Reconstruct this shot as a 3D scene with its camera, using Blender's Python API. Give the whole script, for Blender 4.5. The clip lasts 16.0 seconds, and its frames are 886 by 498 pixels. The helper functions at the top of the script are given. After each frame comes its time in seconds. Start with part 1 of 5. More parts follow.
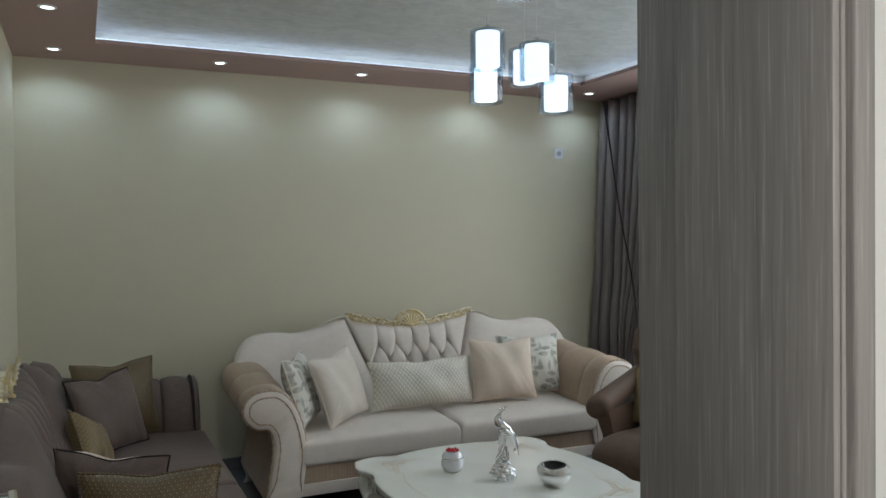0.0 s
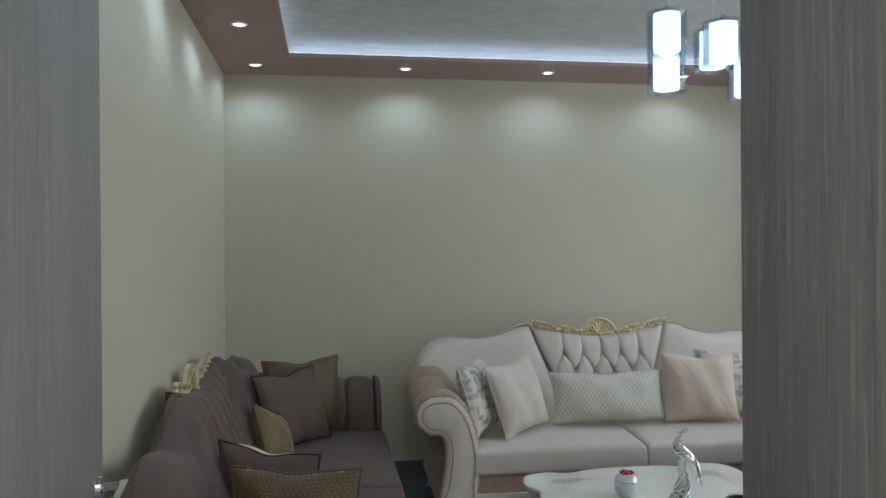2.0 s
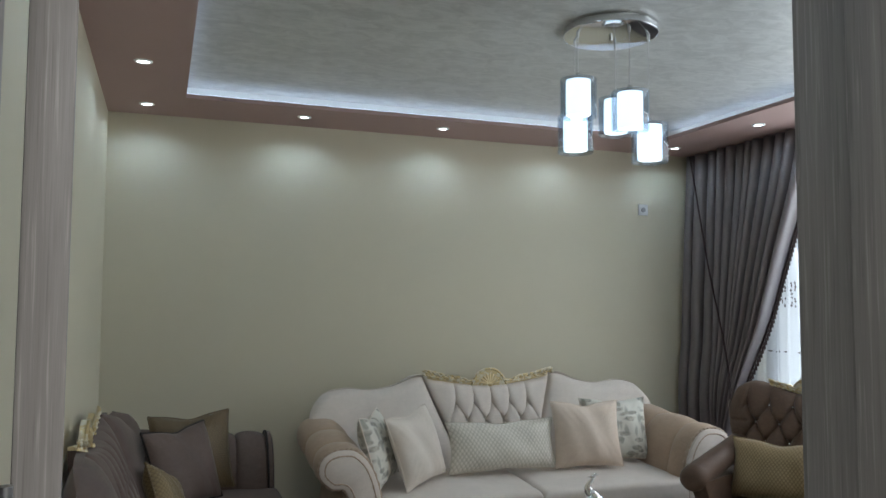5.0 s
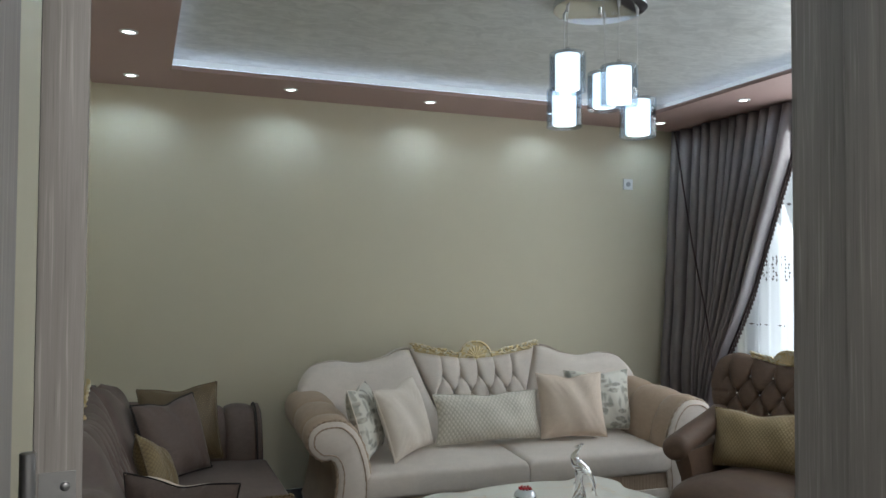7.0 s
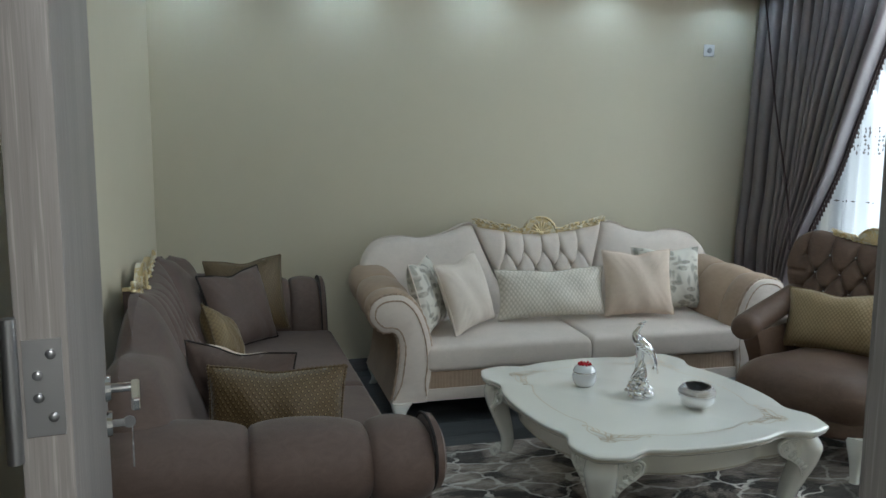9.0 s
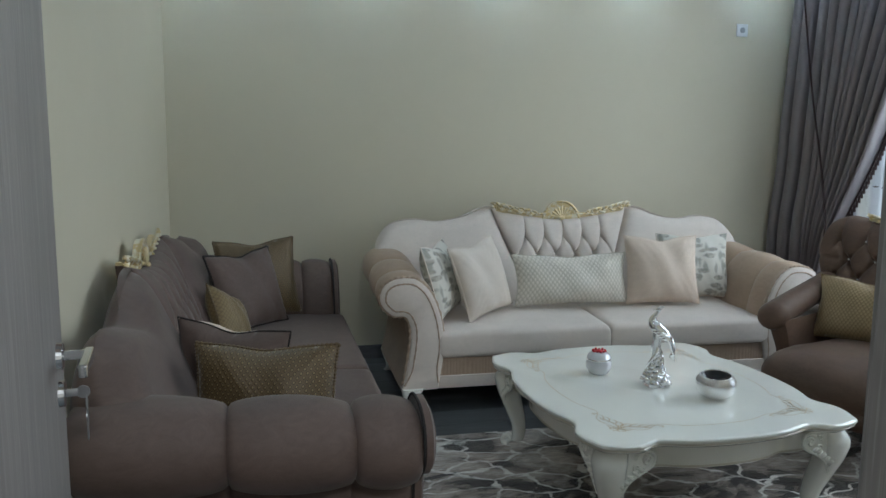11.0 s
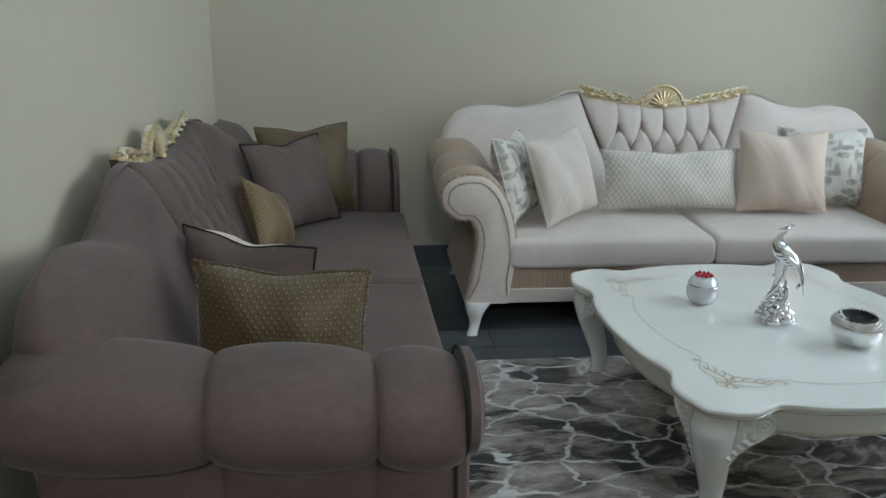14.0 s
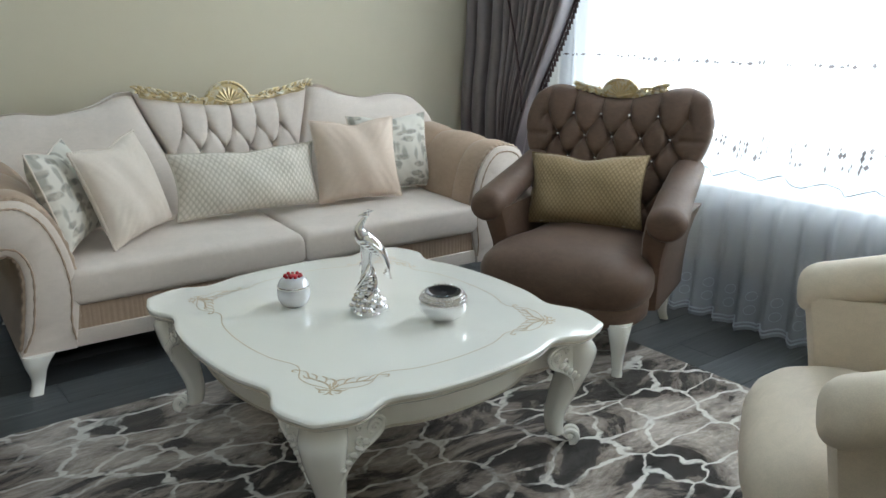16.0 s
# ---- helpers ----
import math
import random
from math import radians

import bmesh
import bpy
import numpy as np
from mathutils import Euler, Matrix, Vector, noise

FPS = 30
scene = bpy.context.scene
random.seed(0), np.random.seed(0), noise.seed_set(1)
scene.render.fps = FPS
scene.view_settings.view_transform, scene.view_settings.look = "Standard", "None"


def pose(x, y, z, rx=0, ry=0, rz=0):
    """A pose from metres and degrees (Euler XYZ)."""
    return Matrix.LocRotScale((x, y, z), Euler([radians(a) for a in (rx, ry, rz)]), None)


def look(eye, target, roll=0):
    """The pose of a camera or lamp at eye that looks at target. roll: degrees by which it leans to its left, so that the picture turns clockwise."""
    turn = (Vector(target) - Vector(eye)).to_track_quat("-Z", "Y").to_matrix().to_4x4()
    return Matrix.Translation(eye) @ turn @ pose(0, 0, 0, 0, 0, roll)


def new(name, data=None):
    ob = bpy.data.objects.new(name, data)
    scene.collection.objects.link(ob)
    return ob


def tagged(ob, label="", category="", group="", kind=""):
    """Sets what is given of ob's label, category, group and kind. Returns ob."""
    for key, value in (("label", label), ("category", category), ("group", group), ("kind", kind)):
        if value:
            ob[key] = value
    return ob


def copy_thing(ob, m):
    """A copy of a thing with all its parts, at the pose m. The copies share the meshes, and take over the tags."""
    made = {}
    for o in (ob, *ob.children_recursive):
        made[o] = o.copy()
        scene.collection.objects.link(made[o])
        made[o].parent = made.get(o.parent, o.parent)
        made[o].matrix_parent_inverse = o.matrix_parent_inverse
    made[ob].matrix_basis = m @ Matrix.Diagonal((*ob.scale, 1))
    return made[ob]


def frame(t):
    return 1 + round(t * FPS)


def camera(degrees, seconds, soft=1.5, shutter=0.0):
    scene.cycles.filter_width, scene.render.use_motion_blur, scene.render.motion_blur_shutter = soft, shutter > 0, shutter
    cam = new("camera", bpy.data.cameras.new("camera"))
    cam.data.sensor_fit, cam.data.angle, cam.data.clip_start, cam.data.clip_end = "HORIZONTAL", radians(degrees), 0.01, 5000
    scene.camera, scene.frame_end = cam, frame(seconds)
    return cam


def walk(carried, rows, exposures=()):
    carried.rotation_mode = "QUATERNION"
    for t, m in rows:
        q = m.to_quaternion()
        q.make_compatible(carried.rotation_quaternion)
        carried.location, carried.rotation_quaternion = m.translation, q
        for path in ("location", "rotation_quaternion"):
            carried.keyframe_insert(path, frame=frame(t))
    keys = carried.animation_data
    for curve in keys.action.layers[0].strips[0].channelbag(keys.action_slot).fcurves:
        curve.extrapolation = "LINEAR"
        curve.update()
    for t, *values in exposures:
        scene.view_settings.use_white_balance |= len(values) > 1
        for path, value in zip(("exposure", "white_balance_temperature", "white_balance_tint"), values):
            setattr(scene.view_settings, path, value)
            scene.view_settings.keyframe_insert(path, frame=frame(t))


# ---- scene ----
EXPOSURES = [(0.0, -0.84, 6250, 5), (3.5, -0.78, 5800, 6), (4.5, -0.80, 6050, 6), (8.0, -0.77, 6350, 6), (9.0, -0.68, 6050, 3), (13.0, -0.51, 5800, 4), (15.0, -0.24, 5850, 3), (16.0, -0.20, 6250, 5)]
cam = camera(59.6, 16.0)
PATH = [
    (0, (0.425, 0.166, 1.501), (1.272, 1.978, 1.471), -0.6),
    (0.5, (0.497, 0.271, 1.481), (1.25, 2.124, 1.462), -0.7),
    (1, (0.59, 0.279, 1.5), (1.156, 2.197, 1.481), -0.8),
    (1.5, (0.696, 0.265, 1.518), (1.074, 2.229, 1.497), -0.6),
    (2, (0.717, 0.258, 1.479), (1.014, 2.236, 1.473), -0.4),
    (2.5, (0.723, 0.272, 1.474), (0.981, 2.255, 1.471), -0.3),
    (3, (0.694, 0.275, 1.48), (0.955, 2.257, 1.531), -0.0),
    (3.5, (0.617, 0.286, 1.479), (0.907, 2.261, 1.588), 0.3),
    (4, (0.521, 0.314, 1.524), (0.982, 2.257, 1.633), 0.5),
    (4.5, (0.44, 0.316, 1.468), (1.086, 2.204, 1.599), 0.4),
    (7, (0.37, 0.308, 1.464), (1.097, 2.17, 1.526), 0.3),
    (7.5, (0.369, 0.319, 1.493), (1.098, 2.181, 1.446), 0.3),
    (8, (0.384, 0.352, 1.47), (1.03, 2.24, 1.342), 0.2),
    (8.5, (0.438, 0.373, 1.451), (0.998, 2.283, 1.255), 0.2),
    (9, (0.463, 0.394, 1.439), (1.01, 2.301, 1.186), 0.2),
    (11.5, (0.623, 0.546, 1.351), (1.058, 2.479, 1.075), 0.5),
    (12, (0.635, 0.681, 1.343), (1.057, 2.612, 1.036), 0.6),
    (12.5, (0.687, 0.793, 1.364), (1.096, 2.712, 0.976), 0.7),
    (13, (0.741, 0.897, 1.347), (1.081, 2.814, 0.889), 0.9),
    (13.5, (0.73, 0.936, 1.344), (0.964, 2.848, 0.805), 1.1),
    (14, (0.78, 1.019, 1.333), (1.016, 2.922, 0.765), 0.8),
    (14.5, (0.826, 1.119, 1.307), (1.252, 2.989, 0.74), 0.6),
    (15, (0.905, 1.224, 1.272), (1.572, 3.025, 0.713), 0.5),
    (15.5, (0.95, 1.271, 1.253), (1.882, 2.953, 0.705), 0.2),
    (16, (0.959, 1.24, 1.259), (2.109, 2.783, 0.714), -0.2),
]
walk(cam, [(t, look(eye, target, roll)) for t, eye, target, roll in PATH], EXPOSURES)

# ---- world and lamps ----
world = bpy.data.worlds.new("sky")
scene.world = world
world.use_nodes = True
wn = world.node_tree
sky = wn.nodes.new("ShaderNodeTexSky")
sky.sky_type, sky.sun_disc = "NISHITA", False
sky.sun_elevation, sky.sun_rotation = radians(40), radians(200)
wn.links.new(sky.outputs["Color"], wn.nodes["Background"].inputs["Color"])
wn.nodes["Background"].inputs["Strength"].default_value = 0.1


def lamp(name, kind, m, energy, colour, **more):
    data = bpy.data.lights.new(name, kind)
    data.energy, data.color = energy, colour
    for key, value in more.items():
        setattr(data, key, value)
    ob = new(name, data)
    ob.matrix_world = m
    return ob


# daylight of an overcast sky in the window's opening
lamp("window_daylight", "AREA", look((4.42, 3.05, 1.55), (3.0, 3.05, 1.25)), 108, (0.93, 0.97, 1.0),
     shape="RECTANGLE", size=2.6, size_y=1.7)
# unseen fill lamp added over the landing, behind the camera, to brighten the doorway
lamp("landing_light", "AREA", look((0.9, -0.7, 2.5), (0.9, -0.7, 0.0)), 84, (1.0, 0.97, 0.95), shape="DISK", size=0.35)

# ---- materials ----
def material(name, colour, rough=0.5, metal=0.0, sheen=0.0, coat=0.0, spec=0.5):
    m = bpy.data.materials.new(name)
    m.use_nodes = True
    b = m.node_tree.nodes["Principled BSDF"]
    b.inputs["Base Color"].default_value = (*colour, 1)
    b.inputs["Roughness"].default_value = rough
    b.inputs["Metallic"].default_value = metal
    b.inputs["Specular IOR Level"].default_value = spec
    if sheen:
        b.inputs["Sheen Weight"].default_value = sheen
        b.inputs["Sheen Roughness"].default_value = 0.35
    if coat:
        b.inputs["Coat Weight"].default_value = coat
        b.inputs["Coat Roughness"].default_value = 0.05
    return m


class Nodes:
    """Short hand to add and join nodes of one material."""

    def __init__(self, m):
        self.m, self.t = m, m.node_tree
        self.b = self.t.nodes["Principled BSDF"]

    def add(self, kind, **values):
        n = self.t.nodes.new("ShaderNode" + kind)
        for key, value in values.items():
            if key in n.inputs:
                n.inputs[key].default_value = value
            else:
                setattr(n, key, value)
        return n

    def join(self, a, b):
        self.t.links.new(a, b)

    def coords(self, scale=(1, 1, 1), kind="Object", turn=(0, 0, 0)):
        c = self.add("TexCoord")
        mp = self.add("Mapping")
        mp.inputs["Scale"].default_value = scale
        mp.inputs["Rotation"].default_value = turn
        self.join(c.outputs[kind], mp.inputs["Vector"])
        return mp.outputs["Vector"]

    def noise(self, vec, scale, detail=4.0, rough=0.55, dist=0.0):
        n = self.add("TexNoise")
        n.inputs["Scale"].default_value, n.inputs["Detail"].default_value = scale, detail
        n.inputs["Roughness"].default_value, n.inputs["Distortion"].default_value = rough, dist
        self.join(vec, n.inputs["Vector"])
        return n.outputs["Fac"]

    def ramp(self, fac, stops, mode="LINEAR"):
        n = self.add("ValToRGB")
        n.color_ramp.interpolation = mode
        els = n.color_ramp.elements
        while len(els) < len(stops):
            els.new(0.5)
        for e, (p, c) in zip(els, stops):
            e.position = p
            e.color = (*c, 1) if len(c) == 3 else c
        self.join(fac, n.inputs["Fac"])
        return n.outputs["Color"]

    def mix(self, fac, a, b, blend="MIX"):
        n = self.add("Mix", data_type="RGBA", blend_type=blend)
        for value, socket in ((fac, n.inputs[0]), (a, n.inputs[6]), (b, n.inputs[7])):
            if isinstance(value, (int, float)):
                socket.default_value = value
            elif isinstance(value, tuple):
                socket.default_value = (*value, 1)
            else:
                self.join(value, socket)
        return n.outputs[2]

    def maths(self, op, a, b=0.0):
        n = self.add("Math", operation=op)
        for value, socket in ((a, n.inputs[0]), (b, n.inputs[1])):
            if isinstance(value, (int, float)):
                socket.default_value = value
            else:
                self.join(value, socket)
        return n.outputs[0]

    def bump(self, height, strength=0.3, distance=0.002):
        n = self.add("Bump")
        n.inputs["Strength"].default_value, n.inputs["Distance"].default_value = strength, distance
        self.join(height, n.inputs["Height"])
        self.join(n.outputs["Normal"], self.b.inputs["Normal"])

    def colour(self, c):
        self.join(c, self.b.inputs["Base Color"])

    def rough(self, c):
        self.join(c, self.b.inputs["Roughness"])


def shade(c, k):
    return tuple(min(1.0, x * k) for x in c)


def velvet(name, colour, sheen=0.35, rough=0.75, amount=0.22):
    """Velvet: brushed patches of nap and a fine pile."""
    m = material(name, colour, rough, sheen=sheen, spec=0.25)
    n = Nodes(m)
    v = n.coords()
    big = n.noise(v, 5.0, 5, 0.6, 0.6)
    fine = n.noise(v, 420.0, 2)
    c = n.ramp(big, [(0.3, shade(colour, 1 - amount)), (0.7, shade(colour, 1 + amount))])
    nap = n.noise(n.coords((1, 1, 1.8)), 17.0, 6, 0.7, 1.4)
    c = n.mix(0.45, c, n.ramp(nap, [(0.36, shade(colour, 1 - amount)), (0.64, shade(colour, 1 + amount * 1.1))]))
    c = n.mix(0.25, c, n.ramp(fine, [(0.3, shade(colour, 0.75)), (0.7, shade(colour, 1.2))]))
    n.colour(c)
    n.bump(n.maths("ADD", n.maths("MULTIPLY", big, 0.6), n.maths("MULTIPLY", fine, 0.12)), 0.25, 0.01)
    return m


def plaster(name, colour):
    m = material(name, colour, 0.62, spec=0.3)
    n = Nodes(m)
    v = n.coords()
    big, mid, fine = n.noise(v, 0.7, 3), n.noise(v, 9, 4), n.noise(v, 160, 2)
    c = n.ramp(big, [(0.3, shade(colour, 0.96)), (0.7, shade(colour, 1.03))])
    c = n.mix(0.3, c, n.ramp(mid, [(0.3, shade(colour, 0.97)), (0.7, shade(colour, 1.02))]))
    n.colour(c)
    n.bump(n.maths("ADD", n.maths("MULTIPLY", mid, 0.5), fine), 0.12, 0.0015)
    return m


def wood_laminate(name, colour, dark=0.78, along=2, size=1.0, rough=0.45):
    """Brushed wood foil, the grain along one axis: broad drifting figure, fibres and fine pale pores."""
    m = material(name, colour, rough, spec=0.35)
    n = Nodes(m)

    def stretched(across, length):
        sc = [across * size] * 3
        sc[along] = length * size
        return n.coords(tuple(sc))

    g, h = n.noise(stretched(60, 1.6), 1.0, 6, 0.7, 0.4), n.noise(stretched(9, 0.7), 1.0, 4, 0.6, 1.2)
    pores = n.noise(stretched(210, 5.0), 1.0, 3, 0.6, 0.2)
    c = n.mix(0.5, n.ramp(g, [(0.32, shade(colour, dark)), (0.68, shade(colour, 1.28))]),
              n.ramp(h, [(0.35, shade(colour, 0.84)), (0.65, shade(colour, 1.12))]))
    c = n.mix(n.ramp(pores, [(0.56, (0, 0, 0)), (0.68, (0.5, 0.5, 0.5))]), c, shade(colour, 1.75))
    c = n.mix(n.ramp(pores, [(0.30, (0.45, 0.45, 0.45)), (0.42, (0, 0, 0))]), c, shade(colour, 0.55))
    n.colour(c)
    n.bump(n.maths("ADD", g, n.maths("MULTIPLY", pores, 0.7)), 0.3, 0.0015)
    return m


def glowing(name, colour, strength):
    m = bpy.data.materials.new(name)
    m.use_nodes = True
    b = m.node_tree.nodes["Principled BSDF"]
    b.inputs["Base Color"].default_value = (0.9, 0.9, 0.9, 1)
    b.inputs["Emission Color"].default_value = (*colour, 1)
    b.inputs["Emission Strength"].default_value = strength
    return m


WALL = plaster("cream_wall_paint", (0.598, 0.541, 0.412))
HALL = plaster("landing_wallpaper", (0.72, 0.70, 0.66))
SOFFIT = plaster("rose_brown_soffit_paint", (0.43, 0.30, 0.275))
WHITE = material("white_gloss_paint", (0.78, 0.77, 0.74), 0.35)
DOORWOOD = wood_laminate("grey_brown_door_foil", (0.285, 0.260, 0.243), 0.68)
BASEBOARD = wood_laminate("dark_grey_skirting", (0.10, 0.10, 0.105), along=0)
CREAM = velvet("pale_pink_beige_velvet", (0.655, 0.577, 0.513), sheen=0.08, amount=0.09)
CHAIR_CREAM = velvet("warm_cream_velvet", (0.66, 0.565, 0.445), sheen=0.1, rough=0.6, amount=0.1)
TAN = velvet("peach_tan_satin_velvet", (0.40, 0.295, 0.215), sheen=0.1, rough=0.55, amount=0.15)
TAUPE = velvet("grey_taupe_velvet", (0.118, 0.083, 0.069), sheen=0.10, rough=0.6, amount=0.26)
TAUPE_DARK = velvet("dark_taupe_piping", (0.022, 0.018, 0.017), sheen=0.03)
BROWN = velvet("chocolate_brown_velvet", (0.115, 0.071, 0.049), sheen=0.08, rough=0.50, amount=0.3)
ROPE = velvet("beige_rope_trim", (0.42, 0.32, 0.24), sheen=0.1, amount=0.3)
LACQUER = material("ivory_lacquer", (0.85, 0.835, 0.77), 0.12, coat=0.6)
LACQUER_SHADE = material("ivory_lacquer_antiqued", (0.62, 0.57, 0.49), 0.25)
GOLD = material("gold_leaf", (0.76, 0.63, 0.38), 0.38, metal=0.8)
GOLDPAINT = material("gold_painted_line", (0.50, 0.40, 0.27), 0.35, metal=0.3)
SILVER = material("silver_plate", (0.86, 0.86, 0.87), 0.13, metal=1.0)
CHROME = material("chrome", (0.72, 0.73, 0.74), 0.12, metal=1.0)
STEEL = material("brushed_steel", (0.42, 0.42, 0.43), 0.36, metal=1.0)
BLACK = material("black_gloss", (0.012, 0.012, 0.014), 0.08)
RED = material("red_beads", (0.42, 0.012, 0.02), 0.2)
PEARL = material("pearl_white_glaze", (0.78, 0.78, 0.80), 0.14, metal=0.25, coat=0.5)
CRYSTAL = material("crystal_button", (0.85, 0.85, 0.88), 0.05, metal=0.9)
PLASTIC = material("white_plastic", (0.74, 0.74, 0.74), 0.35)
LED = glowing("spot_lens", (0.9, 0.96, 1.0), 12)
STRIP = glowing("led_strip", (0.62, 0.78, 1.0), 7.0)
OPAL = glowing("opal_lamp_glass", (0.86, 0.94, 1.0), 3.6)

# pearly brushed decorative paint of the raised ceiling
CEILING = material("pearl_brushed_ceiling", (0.62, 0.62, 0.60), 0.45, metal=0.15)
n = Nodes(CEILING)
v = n.coords((1, 1.7, 1), turn=(0, 0, 0.5))
a, b2 = n.noise(v, 8, 7, 0.7, 1.0), n.noise(v, 1.2, 3)
n.colour(n.mix(0.5, n.ramp(a, [(0.38, (0.42, 0.42, 0.41)), (0.60, (0.72, 0.72, 0.70))]), n.ramp(b2, [(0.3, (0.50, 0.50, 0.49)), (0.7, (0.60, 0.60, 0.585))])))
n.rough(n.ramp(a, [(0.3, (0.35,) * 3), (0.7, (0.6,) * 3)]))
n.bump(a, 0.25, 0.004)

# ivory and gold carved crowns: gold on the raised work, ivory in the hollows
CROWN = material("gilded_ivory_carving", (0.7, 0.6, 0.42), 0.35)
n = Nodes(CROWN)
f = n.noise(n.coords(), 38, 3, 0.6, 0.5)
n.colour(n.ramp(f, [(0.40, (0.74, 0.69, 0.56)), (0.55, (0.62, 0.49, 0.26))]))
n.join(n.ramp(f, [(0.40, (0, 0, 0)), (0.53, (0.8, 0.8, 0.8))]), n.b.inputs["Metallic"])

# smoked clear glass of the pendant cylinders
GLASS = bpy.data.materials.new("smoked_clear_glass")
GLASS.use_nodes = True
gt = GLASS.node_tree
gt.nodes.remove(gt.nodes["Principled BSDF"])
clear, gloss, both = (gt.nodes.new("ShaderNode" + k) for k in ("BsdfTransparent", "BsdfGlossy", "MixShader"))
clear.inputs[0].default_value, gloss.inputs["Roughness"].default_value = (0.80, 0.84, 0.88, 1), 0.05
both.inputs[0].default_value = 0.10
for a, b in ((clear.outputs[0], both.inputs[1]), (gloss.outputs[0], both.inputs[2]), (both.outputs[0], gt.nodes["Material Output"].inputs[0])):
    gt.links.new(a, b)
PANE = material("window_glass", (0.95, 0.97, 0.97), 0.0)
PANE.node_tree.nodes["Principled BSDF"].inputs["Transmission Weight"].default_value = 1.0
PANE.node_tree.nodes["Principled BSDF"].inputs["IOR"].default_value = 1.02

# grey-blue laminate boards, each a little different
PLANK = material("grey_laminate_board", (0.13, 0.135, 0.14), 0.38)
n = Nodes(PLANK)
v, w = n.coords((1.2, 26, 1)), n.coords((0.9, 7, 1))
info = n.add("ObjectInfo")
g, h = n.noise(v, 3, 6, 0.65, 0.6), n.noise(w, 2, 4, 0.6, 1.0)
c = n.mix(0.5, n.ramp(g, [(0.3, (0.055, 0.062, 0.066)), (0.7, (0.165, 0.176, 0.182))]), n.ramp(h, [(0.3, (0.06, 0.067, 0.07)), (0.7, (0.155, 0.164, 0.17))]))
n.colour(n.mix(1.0, c, n.ramp(info.outputs["Random"], [(0, (0.46,) * 3), (1, (1.2,) * 3)]), "MULTIPLY"))
n.bump(g, 0.15, 0.001)
SCREED = material("joint_shadow_screed", (0.03, 0.03, 0.032), 0.8)

# rug: a warped cream net over smoky grey, brown and black washes
RUG = material("marbled_net_rug_pile", (0.3, 0.27, 0.25), 0.9, sheen=0.3, spec=0.1)
n = Nodes(RUG)
v = n.coords((2.9, 4.6, 1), turn=(0, 0, 0.12))
nz = n.add("TexNoise")
nz.inputs["Scale"].default_value, nz.inputs["Detail"].default_value = 1.4, 3
n.join(v, nz.inputs["Vector"])
warp = n.mix(0.55, v, nz.outputs["Color"], "ADD")
nz2 = n.add("TexNoise")
nz2.inputs["Scale"].default_value, nz2.inputs["Detail"].default_value = 4.5, 2
n.join(v, nz2.inputs["Vector"])
warp = n.mix(0.14, warp, nz2.outputs["Color"], "ADD")
vo = n.add("TexVoronoi", feature="DISTANCE_TO_EDGE")
vo.inputs["Scale"].default_value, vo.inputs["Randomness"].default_value = 1.55, 0.85
n.join(warp, vo.inputs["Vector"])
thin = n.noise(v, 2.2, 3)
edge = n.maths("SUBTRACT", vo.outputs["Distance"], n.maths("MULTIPLY", n.maths("SUBTRACT", thin, 0.3), 0.085))
line = n.ramp(edge, [(0.008, (1, 1, 1)), (0.032, (0, 0, 0))])
worn = n.ramp(n.noise(n.coords((1.4, 2.1, 1)), 2.6, 5, 0.65, 0.8), [(0.40, (0.18, 0.18, 0.18)), (0.50, (1, 1, 1))])
line = n.mix(1.0, line, worn, "MULTIPLY")
wash, streak = n.noise(n.coords((1.1, 2.0, 1)), 1.9, 7, 0.62, 1.1), n.noise(n.coords((3, 22, 1), turn=(0, 0, 0.25)), 1.4, 5, 0.65, 0.5)
ground = n.ramp(wash, [(0.41, (0.010, 0.009, 0.008)), (0.455, (0.032, 0.026, 0.022)), (0.478, (0.20, 0.168, 0.143)), (0.53, (0.34, 0.292, 0.252)), (0.61, (0.52, 0.465, 0.415))])
ground = n.mix(1.0, ground, n.ramp(n.noise(n.coords((5, 15, 1), turn=(0, 0, 0.25)), 4.0, 6, 0.75, 0.6), [(0.32, (0.62, 0.61, 0.60)), (0.66, (1.35, 1.34, 1.33))]), "MULTIPLY")
ground = n.mix(0.14, ground, n.ramp(streak, [(0.35, (0.05, 0.04, 0.036)), (0.6, (0.34, 0.30, 0.275))]))
cream = n.ramp(streak, [(0.3, (0.55, 0.52, 0.48)), (0.6, (0.78, 0.76, 0.71))])
n.colour(n.mix(line, ground, cream))
n.bump(n.noise(n.coords(), 600, 2), 0.5, 0.004)


